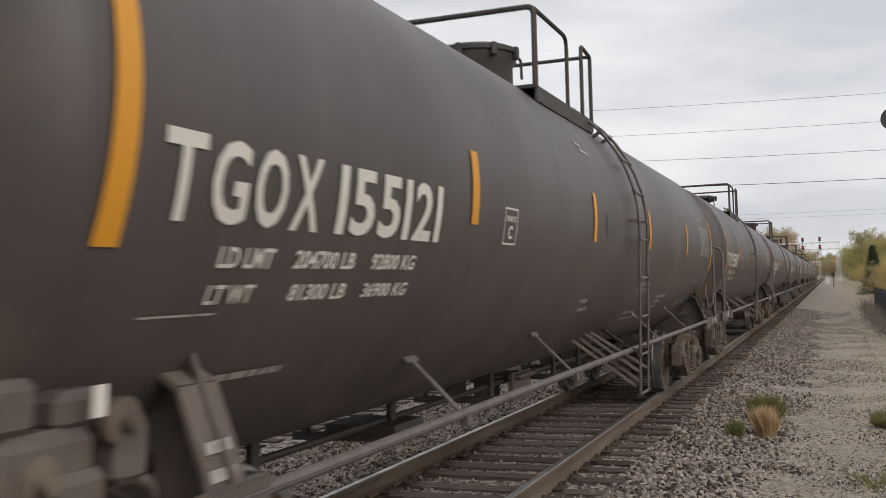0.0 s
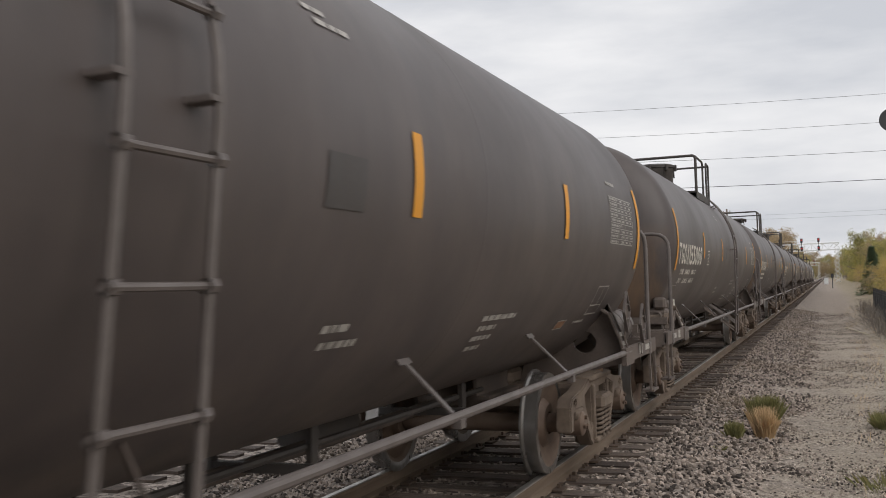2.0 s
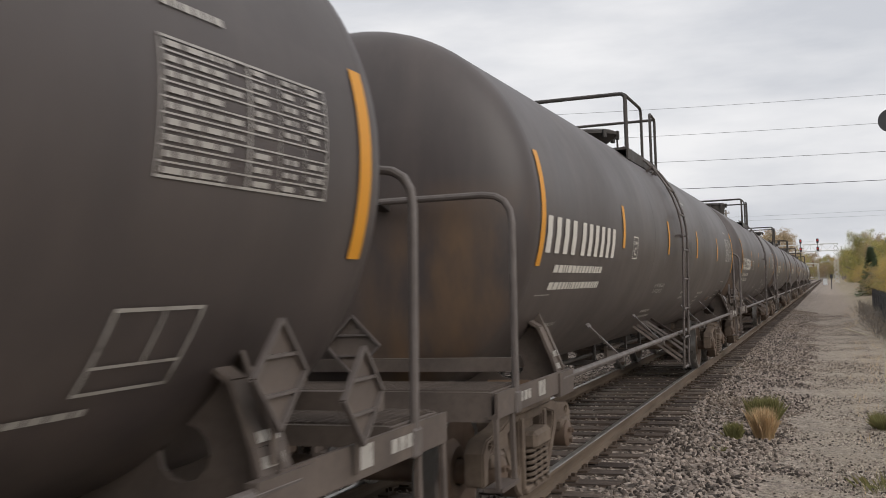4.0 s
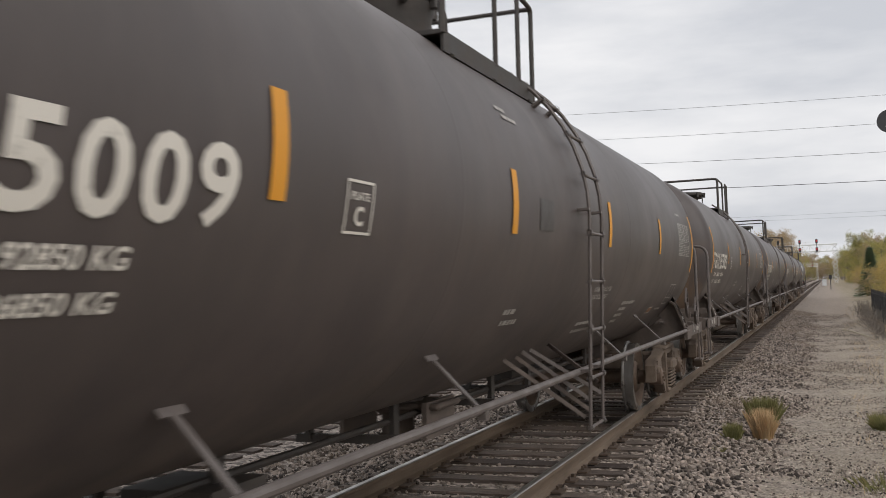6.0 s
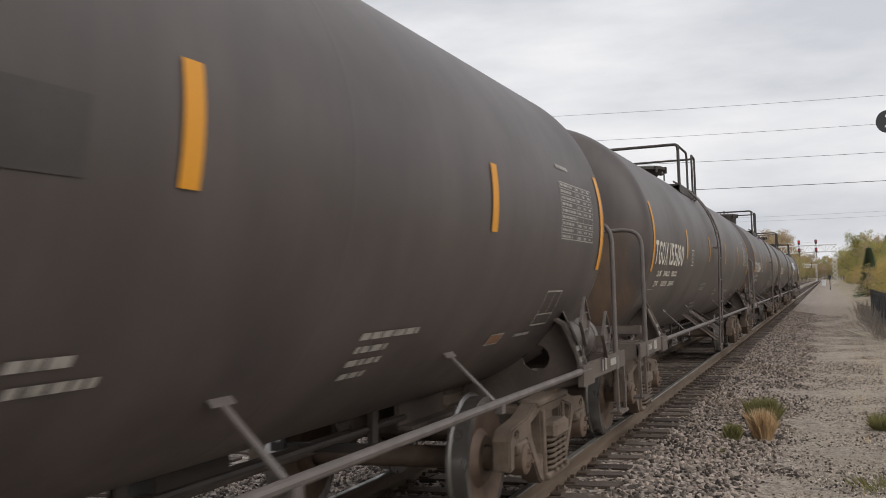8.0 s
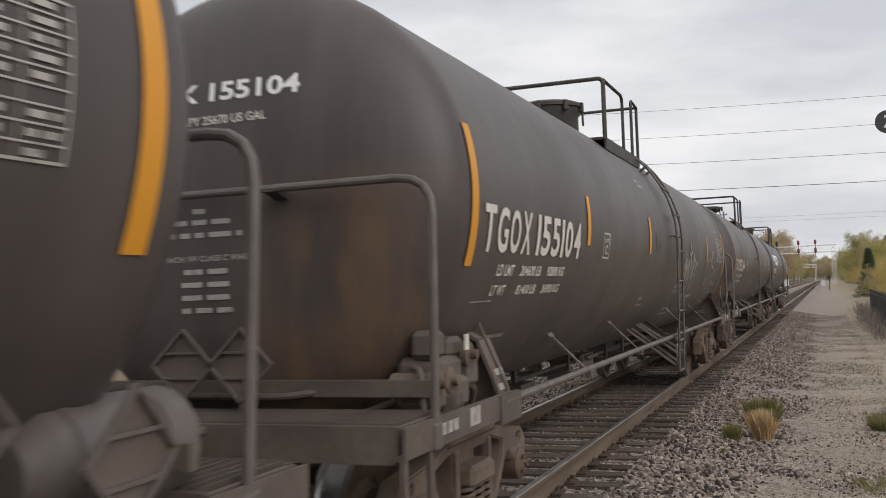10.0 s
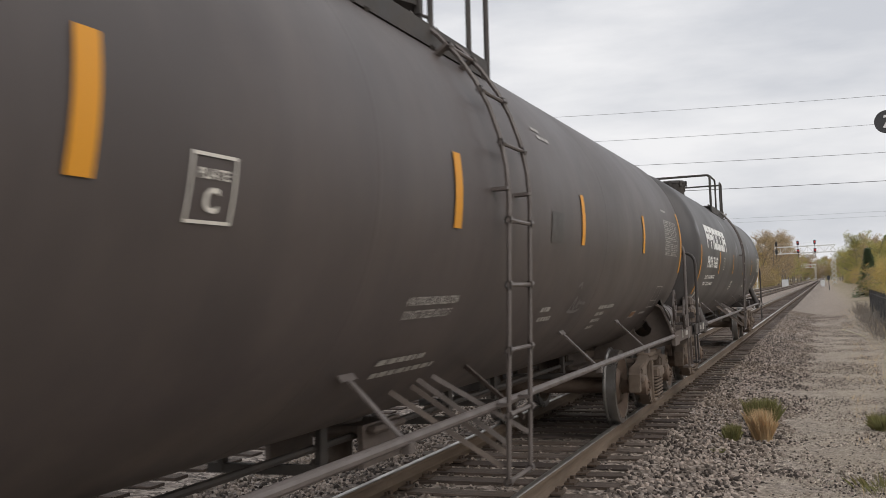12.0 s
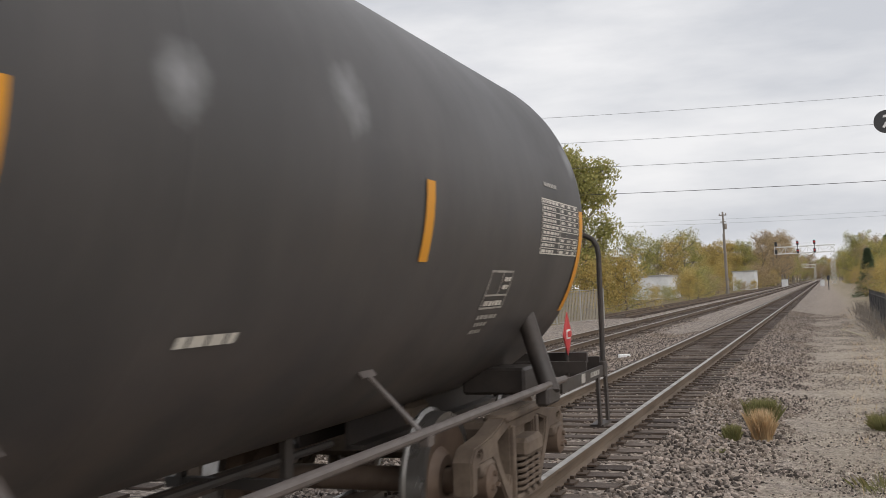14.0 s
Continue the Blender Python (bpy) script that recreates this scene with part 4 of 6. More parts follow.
def make_stripes(car, ys, z_end, z_mid):
    """Six upright strips of tape, the two at the ends twice as long."""
    for k, y in enumerate(ys):
        end = k in (0, len(ys) - 1)
        bm = bmesh.new()
        c, h = (waist(z_end), 0.418) if end else (waist(z_mid), 0.209)
        on_skin(bm, y - 0.0555, y + 0.0555, c - h, c + h, 0.007, 0, 14)
        part("reflective_stripe", bm, AMBER, car, "amber reflective tape stripe", smooth=60)


def make_data_panel(car, y0, y1, z0, z1, ink):
    bm = bmesh.new()
    frame_on_skin(bm, y0, y1, z0, z1, 0.009)
    v0, v1 = waist(z0), waist(z1)
    rows = 9
    for k in range(1, rows):
        v = v0 + (v1 - v0) * k / rows
        on_skin(bm, y0, y1, v - 0.003, v + 0.003, steps=1)
    for q, w in ((0.47, 0.012), (0.66, 0.004), (0.83, 0.004)):
        y = y0 + (y1 - y0) * q
        on_skin(bm, y - w / 2, y + w / 2, v0, v1)
    panel = part("data_panel", bm, ink, car, "stencilled maintenance data grid", smooth=60)
    rnd = random.Random(8)
    bm = bmesh.new()
    for k in range(rows):
        v = v0 + (v1 - v0) * (k + 0.5) / rows
        for a, b in ((0.03, 0.44), (0.5, 0.63), (0.69, 0.8), (0.86, 0.97)):
            if k == 3 and a > 0.1:
                continue
            ya, yb = y0 + (y1 - y0) * a, y0 + (y1 - y0) * (a + (b - a) * rnd.uniform(0.7, 1))
            m = ya
            while m < yb - 0.02:
                w = min(rnd.uniform(0.03, 0.11), yb - m)
                on_skin(bm, m, m + w, v - 0.010, v + 0.010, steps=1)
                m += w + 0.02
    tagged(part("panel_writing", bm, ink, panel, smooth=60), kind="stuff")


def base_car(paint, ladder_y, variant):
    """A tank car without its numbers. Its y = 0 is at the leading stripe."""
    car = new("tank_car")
    black = variant == "black"
    shell = 15.2 if black else 14.84
    make_tank(car, paint, shell)
    if black:
        make_stripes(car, (-0.02, 3.04, 6.085, 9.07, 11.93, 15.22), 1.915, 2.077)
    make_ladder(car, ladder_y, PIPE)
    make_platform(car, *{"late": (5.65, 7.77), "early": (5.45, 7.70), "black": (5.8, 8.4)}[variant], 0.70, black)
    make_hatch(car, {"late": 6.95, "early": 7.75, "black": 7.1}[variant], 0.30 if black else 0.42, {"late": 4.06, "early": 3.96, "black": 4.1}[variant], variant == "early")
    make_running_gear(car, ladder_y, shell)
    make_underframe(car, True, shell, black)
    make_underframe(car, False, shell, black)
    if variant != "early":
        make_valve_gear(car)
    for y in (0.66, shell - 0.72):
        make_truck(car, y)
    if not black:
        for x, y, z in ((1.36, 14.2, 1.42), (1.41, 14.78, 1.28)):
            add_placard(car, x, y, z, 93)
        for x in (-0.16, 0.22):
            add_placard(car, x, -0.64, 1.35, 0)
    # shared stencils
    bm = bmesh.new()
    yp = 3.475 if not black else 3.79
    zp = (1.963, 2.193) if not black else (1.952, 2.186)
    frame_on_skin(bm, yp, yp + 0.263, zp[0], zp[1], 0.012)
    part("plate_frame", bm, WHITE, car, smooth=60)
    text_on_skin("plate_letter", "C", yp + 0.09, yp + 0.177, zp[0] + 0.035, zp[0] + 0.12, WHITE, car, 0.03)
    text_on_skin("plate_word", "PLATE", yp + 0.045, yp + 0.22, zp[0] + 0.145, zp[0] + 0.18, WHITE, car, 0.02)
    end = shell - 14.84
    make_data_panel(car, 13.41 + end * 1.78, 14.48 + end * 1.83, *((2.075, 2.52) if not black else (1.963, 2.36)), WHITE if black else FADED)
    bm = bmesh.new()
    zb = (1.425, 1.688) if not black else (1.60, 1.84)
    BOX_Y = 13.41 if not black else 13.10
    frame_on_skin(bm, BOX_Y, BOX_Y + 0.45, zb[0], zb[1], 0.014)
    on_skin(bm, BOX_Y + 0.24, BOX_Y + 0.252, waist(zb[0] + 0.08), waist(zb[1]))
    on_skin(bm, BOX_Y, BOX_Y + 0.45, waist(zb[0] + 0.08), waist(zb[0] + 0.08) + 0.012, steps=1)
    part("inspection_box", bm, FADED, car, smooth=60)
    bars_on_skin("stencil_block", [(13.45 + end * 2, 13.82 + end * 2, 2.64 if not black else 2.47, 0.03)], FADED, car, seed=4, word=0.07)
    bars_on_skin("stencil_block", [(13.15, 13.55, 1.37 if not black else 1.55, 0.03)], FADED, car, seed=14, word=0.07)
    if black:
        bars_on_skin("box_writing", [(13.40, 13.52, 1.785, 0.03), (13.40, 13.51, 1.735, 0.03), (13.15, 13.5, 1.635, 0.035)], WHITE, car, seed=31, word=0.06)
        bars_on_skin("stencil_block", [(13.17, 13.40, 1.505, 0.028), (13.16, 13.36, 1.46, 0.028)], FADED, car, seed=32, word=0.07)
    if not black:
        bars_on_skin("stencil_block", [(10.4, 11.1, 1.51, 0.04), (10.42, 10.78, 1.445, 0.04), (10.42, 10.8, 1.38, 0.04), (10.45, 10.76, 1.315, 0.04)], FADED, car, seed=5, word=0.1)
        early = variant == "early"
        m = -3.2 if early else 0.0
        text_on_skin("insulation_note", "4 IN FIBERGLASS INSULATION", 8.69 + m, 9.43 + m, 1.65, 1.695, FADED, car, 0.02)
        text_on_skin("insulation_note", "DO NOT EXCEED 450 DEG F", 8.71 + m, 9.39 + m, 1.58, 1.625, FADED, car, 0.02)
        bars_on_skin("stencil_block", [(8.75 + m, 9.43 + m, 1.36, 0.04), (8.79 + m, 9.66 + m, 1.29, 0.04)], FADED, car, seed=6, word=0.1)
        m = 2.05 if early else 0.0
        bars_on_skin("stencil_block", [(6.17 + m, 6.45 + m, 1.55, 0.04), (6.22 + m, 6.58 + m, 1.475, 0.04)], FADED, car, seed=7, word=0.09)
        m = 2.0 if early else 0.0
        bars_on_skin("stencil_block", [(5.93 + m, 6.18 + m, 2.91, 0.03), (6.0 + m, 6.36 + m, 2.855, 0.03)], FADED, car, seed=17, word=0.09)
        bm = bmesh.new()
        y = 7.9 if early else 6.46
        on_skin(bm, y, y + 0.36, waist(2.05 if early else 2.11), waist(2.28 if early else 2.335), 0.004, 0.02)
        part("repaint_patch", bm, PATCH, car, "darker rectangle of fresh grey paint", smooth=60)
        bm = bmesh.new()
        on_skin(bm, 12.56, 12.83, waist(1.337), waist(1.40), 0.005, 0, 2)
        decal = part("warning_decal", bm, DECAL, car, "worn orange-brown decal with a cream border", smooth=60)
        bm = bmesh.new()
        frame_on_skin(bm, 12.55, 12.84, 1.33, 1.407, 0.012)
        part("border", bm, FADED, decal, smooth=60)
        bars_on_skin("stencil_block", [(0.72, 1.36, 1.40, 0.035)], FADED, car, seed=27, word=0.09)
        bars_on_skin("chalk_scuff", [(0.2, 0.61, 1.645, 0.009)], FADED, car, seed=9, word=0.8)
        text_on_head("capacity_line", "CAPY 25670 US GAL", -0.33, 0.29, 2.745, 2.80, WHITE, car, 0.02)
        text_on_head("capacity_line", "97150 L", -0.22, 0.08, 2.66, 2.71, WHITE, car, 0.02)
        bars_on_head("head_stencil", [(-0.20, -0.06, 2.235, 0.03), (-0.36, 0.08, 2.17, 0.03), (-0.45, 0.14, 2.095, 0.03)], FADED, car)
        text_on_head("wheel_note", "36 INCH 1W CLASS C WHEELS", -0.45, 0.25, 1.94, 1.975, FADED, car, 0.02)
        bars_on_head("head_stencil", [(-0.26, 0.04, 1.88, 0.03), (-0.28, 0.05, 1.805, 0.03), (-0.28, 0.05, 1.73, 0.03), (-0.28, 0.07, 1.655, 0.03)], FADED, car, seed=5)
    else:
        bars_on_head("head_stencil", [(-0.25, 0.16, 2.81, 0.03), (-0.20, 0.10, 2.745, 0.03), (-0.32, 0.05, 2.68, 0.03), (-0.35, 0.25, 2.615, 0.03), (-0.36, -0.18, 2.55, 0.03), (-0.37, 0.1, 2.48, 0.03)], WHITE, car, seed=5)
        bars_on_skin("stencil_block", [(6.37, 6.73, 1.70, 0.035), (6.37, 6.61, 1.65, 0.035), (6.37, 6.72, 1.60, 0.035), (6.37, 6.62, 1.55, 0.035)], WHITE, car, seed=12, word=0.08)
        bars_on_skin("stencil_block", [(10.08, 10.44, 1.58, 0.045)], WHITE, car, seed=13, word=0.09)
    return car


def add_numbers(car, number, load, light):
    if number:
        text_on_skin("car_number", "TGOX", 0.125, 1.125, 1.942, 2.226, WHITE, car, 0.022, "worn cream reporting mark", even=True)
        ones = number.count("1")
        start = 1.205 if ones == 1 else 1.275
        text_on_skin("car_number", number, start, start + 1.695 - 0.16 * ones - 0.075, 1.942, 2.226, WHITE, car, 0.022, "worn cream car number", even=True)
        text_on_head("head_number", "TGOX " + number, -0.80, 0.50, 2.885, 3.0, BRIGHT, car, 0.03, "white car number on the tank end")
        for z0, z1, word, (lb, kg) in ((1.80, 1.872, "LD LMT", load), (1.677, 1.743, "LT WT", light)):
            text_on_skin("weight_line", word, 0.515, 0.865 if word == "LD LMT" else 0.80, z0, z1, WHITE, car, 0.025)
            text_on_skin("weight_line", lb + " LB", 1.02 if word == "LD LMT" else 1.06, 1.53, z0, z1, WHITE, car, 0.025)
            text_on_skin("weight_line", kg + " KG", 1.70, 2.185, z0, z1, WHITE, car, 0.025)
    else:
        marks = [0.13 + 0.25 * j for j in range(4)] + [1.21 + 0.24 * j for j in range(6)]
        bars_on_skin("car_number", [(y, y + 0.13, 2.085, 0.27) for y in marks], WHITE, car, "cream car number", 2, 0.6)
        bars_on_skin("weight_line", [(0.48, 2.19, 1.84, 0.06), (0.48, 2.19, 1.71, 0.06)], WHITE, car, "cream weight lines", 2, 0.1)


def brush(bm, pts, w):
    """A stroke of spray paint on the shell through (y, z) points."""
    c = [Vector((y, waist(z), 0)) for y, z in pts]
    fine = []
    for k in range(len(c) - 1):
        p0, p1, p2, p3 = c[max(0, k - 1)], c[k], c[k + 1], c[min(len(c) - 1, k + 2)]
        for j in range(5):
            t = j / 5
            fine.append(0.5 * (2 * p1 + (p2 - p0) * t + (2 * p0 - 5 * p1 + 4 * p2 - p3) * t * t + (3 * p1 - p0 - 3 * p2 + p3) * t ** 3))
    fine.append(c[-1])
    rows = []
    for k, p in enumerate(fine):
        d = fine[min(k + 1, len(fine) - 1)] - fine[max(k - 1, 0)]
        d = d.normalized() if d.length > 1e-6 else Vector((1, 0, 0))
        s = Vector((-d.y, d.x, 0)) * w / 2
        rows.append([bm.verts.new(skin(q.x, q.y, 0.009 + 0.00002 * k)) for q in (p + s, p - s)])
    for a, b in zip(rows, rows[1:]):
        bm.faces.new((a[0], a[1], b[1], b[0]))


TAG_LARGE = [
    [(9.05, 2.07), (9.09, 1.97), (9.14, 1.93)],
    [(9.16, 2.17), (9.18, 2.01), (9.14, 1.93)],
    [(9.16, 2.17), (9.21, 2.01), (9.24, 1.87), (9.26, 1.77)],
    [(9.16, 1.76), (9.22, 1.86), (9.27, 1.98), (9.34, 2.08)],
    [(9.28, 1.97), (9.34, 1.88), (9.37, 1.75)],
    [(9.37, 1.75), (9.4, 1.91), (9.41, 2.03), (9.42, 1.89), (9.43, 1.75)],
    [(9.43, 1.75), (9.47, 1.91), (9.52, 2.03), (9.57, 1.9), (9.62, 1.72)],
    [(9.62, 1.72), (9.61, 1.86), (9.62, 2.0), (9.64, 1.84), (9.7, 1.78), (9.77, 1.83), (9.78, 1.98), (9.74, 2.06), (9.65, 2.03), (9.65, 1.9)],
    [(9.81, 2.04), (9.82, 1.86), (9.85, 1.79), (9.89, 1.65), (10.05, 1.51)],
    [(9.89, 2.01), (9.95, 1.91), (10.1, 1.74), (10.02, 2.04), (10.07, 2.13), (10.16, 1.79)],
    [(10.11, 1.76), (10.16, 1.93), (10.27, 2.06), (10.13, 2.05)],
    [(10.24, 1.69), (10.32, 1.89), (10.45, 2.05)],
    [(10.37, 1.8), (10.35, 1.9), (10.43, 1.99), (10.58, 2.02), (10.6, 1.88), (10.48, 1.72), (10.33, 1.61), (10.24, 1.69)],
    [(9.42, 1.56), (9.51, 1.62), (9.69, 1.64), (9.89, 1.59), (10.07, 1.49)],
    [(9.64, 1.49), (9.74, 1.53), (9.96, 1.53), (10.08, 1.49)],
    [(9.74, 2.3), (9.63, 2.2), (9.62, 2.13), (9.78, 2.15), (9.88, 2.22), (9.85, 2.28)],
]
TAG_TALL = [
    [(12.34, 2.13), (12.03, 2.02), (12.02, 1.79), (12.24, 1.67), (12.41, 1.86), (12.55, 2.09), (12.68, 2.25)],
    [(12.77, 2.26), (12.64, 2.04), (12.94, 1.97), (12.94, 2.13), (12.77, 2.26)],
]
TAG_THIN = [
    [(12.63, 1.89), (12.72, 1.63), (12.78, 1.4)],
    [(12.98, 1.89), (13.1, 1.68), (13.08, 1.46)],
    [(13.36, 1.93), (13.09, 1.88), (13.13, 1.73), (13.43, 1.73), (13.45, 1.87), (13.2, 1.94)],
    [(12.24, 1.67), (12.08, 1.46), (11.98, 1.28)],
    [(12.72, 1.63), (12.43, 1.34), (12.19, 1.25)],
    [(13.08, 1.62), (12.9, 1.42), (12.57, 1.28)],
    [(13.84, 1.67), (13.2, 1.68), (13.32, 1.53), (13.81, 1.55)],
    [(12.36, 1.74), (12.52, 1.81), (12.66, 1.56), (12.85, 1.73), (12.98, 1.47)],
]


TAG_FAINT = [
    [(9.12, 1.72), (9.21, 1.745), (9.24, 1.70)],
    [(9.13, 1.50), (9.16, 1.56), (9.22, 1.63), (9.24, 1.55), (9.30, 1.53), (9.36, 1.60), (9.38, 1.53)],
    [(9.10, 1.52), (9.25, 1.505), (9.42, 1.51), (9.52, 1.525)],
    [(9.40, 1.58), (9.50, 1.575), (9.63, 1.57)],
]


def add_graffiti(car):
    """Silver scrawls, one part a stroke."""
    for strokes, w in ((TAG_LARGE, 0.055), (TAG_TALL, 0.05), (TAG_THIN, 0.022)):
        for stroke in strokes:
            bm = bmesh.new()
            brush(bm, stroke, w)
            part("spray_stroke", bm, SPRAY, car, "silver spray-paint stroke", smooth=60)


def add_lettering(car):
    """The black car's big owner's mark, as plain block shapes, and its numbers."""
    mark = None
    v0, v1 = waist(2.308), waist(2.715)
    w, gap, t, lean = 0.535, 0.066, 0.12, 0.0
    forms = ["left top right_up mid", "left top right_up mid leg", "left top right bottom", "left top bottom", "left top right bottom", "left top right_up mid leg"]
    h = v1 - v0
    for k, form in enumerate(forms):
        y = 0.90 + k * (w + gap)
        bm = bmesh.new()
        for bit in form.split():
            a, b, c, d = {"left": (0, t, 0, h), "top": (t, w, h - t, h), "bottom": (t, w, 0, t), "right": (w - t, w, t, h - t), "right_up": (w - t, w, h * 0.62 - t, h - t),
                          "mid": (t, w - t, h * 0.38, h * 0.38 + t * 0.8), "leg": (w - t, w, 0, h * 0.38)}[bit]
            on_skin(bm, y + a + lean * c, y + b + lean * c, v0 + c, v0 + d, 0.007, lean, 5)
        piece = part("owner_mark" if mark is None else "block_shape", bm, BRIGHT, mark or car, "large white owner's block mark" if mark is None else "", smooth=60)
        mark = mark or piece
    text_on_skin("car_number", "PROX 76683", 0.95, 2.63, 1.965, 2.17, BRIGHT, car, 0.025, "white car number")
    text_on_head("head_number", "PROX 76683", -0.42, 0.32, 2.885, 2.985, BRIGHT, car, 0.03, "white car number on the tank end")
    text_on_skin("weight_line", "LD LMT  186100 LB 84400 KG", 0.94, 2.43, 1.775, 1.842, BRIGHT, car, 0.025)
    text_on_skin("weight_line", "LT WT    76900 LB 34900 KG", 0.93, 2.43, 1.662, 1.722, BRIGHT, car, 0.025)
    bm = bmesh.new()
    on_skin(bm, 0.30, 0.42, waist(1.47), waist(1.56), 0.008, 0.3, 3)
    part("cream_decal", bm, WHITE, car, smooth=60)
    for y, f in ((-0.92, 1), (15.2 + 0.98, -1)):
        bm = bmesh.new()
        h = 0.155 if f == 1 else 0.19
        plate(bm, [(-h, 0), (0, h), (h, 0), (0, -h)], [], 0.008, lambda u, v, w: Vector((u, w, v)))
        p = part("hazard_placard", bm, RED, car, "red diamond hazard placard with a white panel", at=pose(0.28, y, 1.335, 0, 0, 0) if f == 1 else pose(1.14, 15.72, 1.31, 0, 0, 93), smooth=0)
        bm = bmesh.new()
        box(bm, (0, -0.006, 0.0), (0.15, 0.008, 0.08))
        part("number_panel", bm, BRIGHT, p, smooth=0)
        bm = bmesh.new()
        for k in range(3):
            box(bm, (-0.045 + 0.045 * k, -0.012, 0.0), (0.03, 0.006, 0.05))
        part("number_bars", bm, RED, p, smooth=0)
        bm = bmesh.new()
        tube(bm, [(0, 0.012, -h * 0.6), (0, 0.012, -0.36)], 0.014, 6)
        part("stem", bm, FRAME_BLACK, p, smooth=0)


# where each car's tape strips were stuck, from its leading end
TAPE = [(-0.062, 2.925, 6.003, 8.772, 11.84, 14.88), (-0.003, 2.967, 5.90, 8.842, 11.785, 14.81), (-0.05, 2.988, 5.94, 8.715, 11.82, 14.83),
        (0.0, 2.97, 5.93, 8.84, 11.80, 14.829), (-0.064, 2.922, 5.864, 8.862, 11.80, 14.804), (-0.005, 2.966, 5.923, 8.735, 11.806, 14.83),
        (0.0, 2.97, 5.93, 8.84, 11.82, 14.83), (-0.06, 2.863, 6.02, 8.75, 11.843, 14.745), (-0.025, 2.982, 5.917, 8.918, 11.857, 14.825)]
CARS = [("155121", ("204700", "92800"), ("81300", "36900"), "late"),
        ("155147", ("204800", "92850"), ("81200", "36850"), "early"),
        ("155000", ("204800", "92850"), ("81200", "36850"), "late"),
        ("", None, None, "early"),
        ("155009", ("204800", "92850"), ("81200", "36850"), "late"),
        ("155182", ("204800", "92850"), ("81200", "36850"), "early"),
        ("155180", ("204800", "92850"), ("81200", "36850"), "early"),
        ("155104", ("204600", "92800"), ("81400", "36900"), "late"),
        ("155244", ("204100", "92550"), ("81900", "37150"), "early")]
PITCH, START = 17.766, 2.295
SLACK = [-0.02, 0.0, 0.05, 0.0, 0.0, 0.05, 0.03, 0.06, -0.03, -0.42]
TRAIN = []


def make_train():
    protos = {"late": base_car(GREY, 7.83, "late"), "early": base_car(GREY, 6.78, "early")}
    used = set()
    for k, (number, load, light, kind) in enumerate(CARS):
        if kind in used:
            car = copy_thing(protos[kind], Matrix())
        else:
            car = protos[kind]
            used.add(kind)
        TRAIN.append(car)
    for k, (car, (number, load, light, kind)) in enumerate(zip(TRAIN, CARS)):
        add_numbers(car, number, load, light)
        make_stripes(car, TAPE[k], AXIS_Z - 0.0045, AXIS_Z - 0.004)
        if kind == "early":
            make_reservoir(car)
        words = "weathered grey tank car numbered " + number + " on the near track" if number else "weathered grey tank car with faint stencils on the near track"
        if number == "155104":
            add_graffiti(car)
            words = "weathered grey tank car with silver spray-paint scrawls, numbered 155104"
        if number == "155244":
            for stroke in TAG_FAINT:
                bm = bmesh.new()
                brush(bm, stroke, 0.028)
                part("spray_stroke", bm, FAINT, car, "faint grey spray-paint stroke", smooth=60)
        tagged(car, words, "tank car", "cars of the freight train")
    last = base_car(BLACK, 7.83, "black")
    add_lettering(last)
    tagged(last, "scuffed black tank car with white block lettering, last of the train", "tank car", "cars of the freight train")
    TRAIN.append(last)


make_train()


# ---- trees and shrubs ----
def leaf_cloud(bm, centres, count, size, rnd, mat=1, droop=0.0):
    """Many small leaf sprays round the twig ends."""
    for _ in range(count):
        c, r = rnd.choice(centres)
        d = Vector((rnd.gauss(0, 1), rnd.gauss(0, 1), rnd.gauss(0, 1))).normalized() * r * rnd.random() ** 0.45
        p = c + d
        n = Vector((rnd.gauss(0, 1), rnd.gauss(0, 1), rnd.gauss(0.5, 1))).normalized()
        u = n.orthogonal().normalized()
        w = n.cross(u)
        s = size * rnd.uniform(0.5, 1.3)
        vs = [bm.verts.new(p + u * s * a + w * s * b + Vector((0, 0, -droop * abs(a) * s))) for a, b in ((-1, 0), (-0.1, -0.5), (1, 0.1), (0.1, 0.55))]
        bm.faces.new(vs).material_index = mat


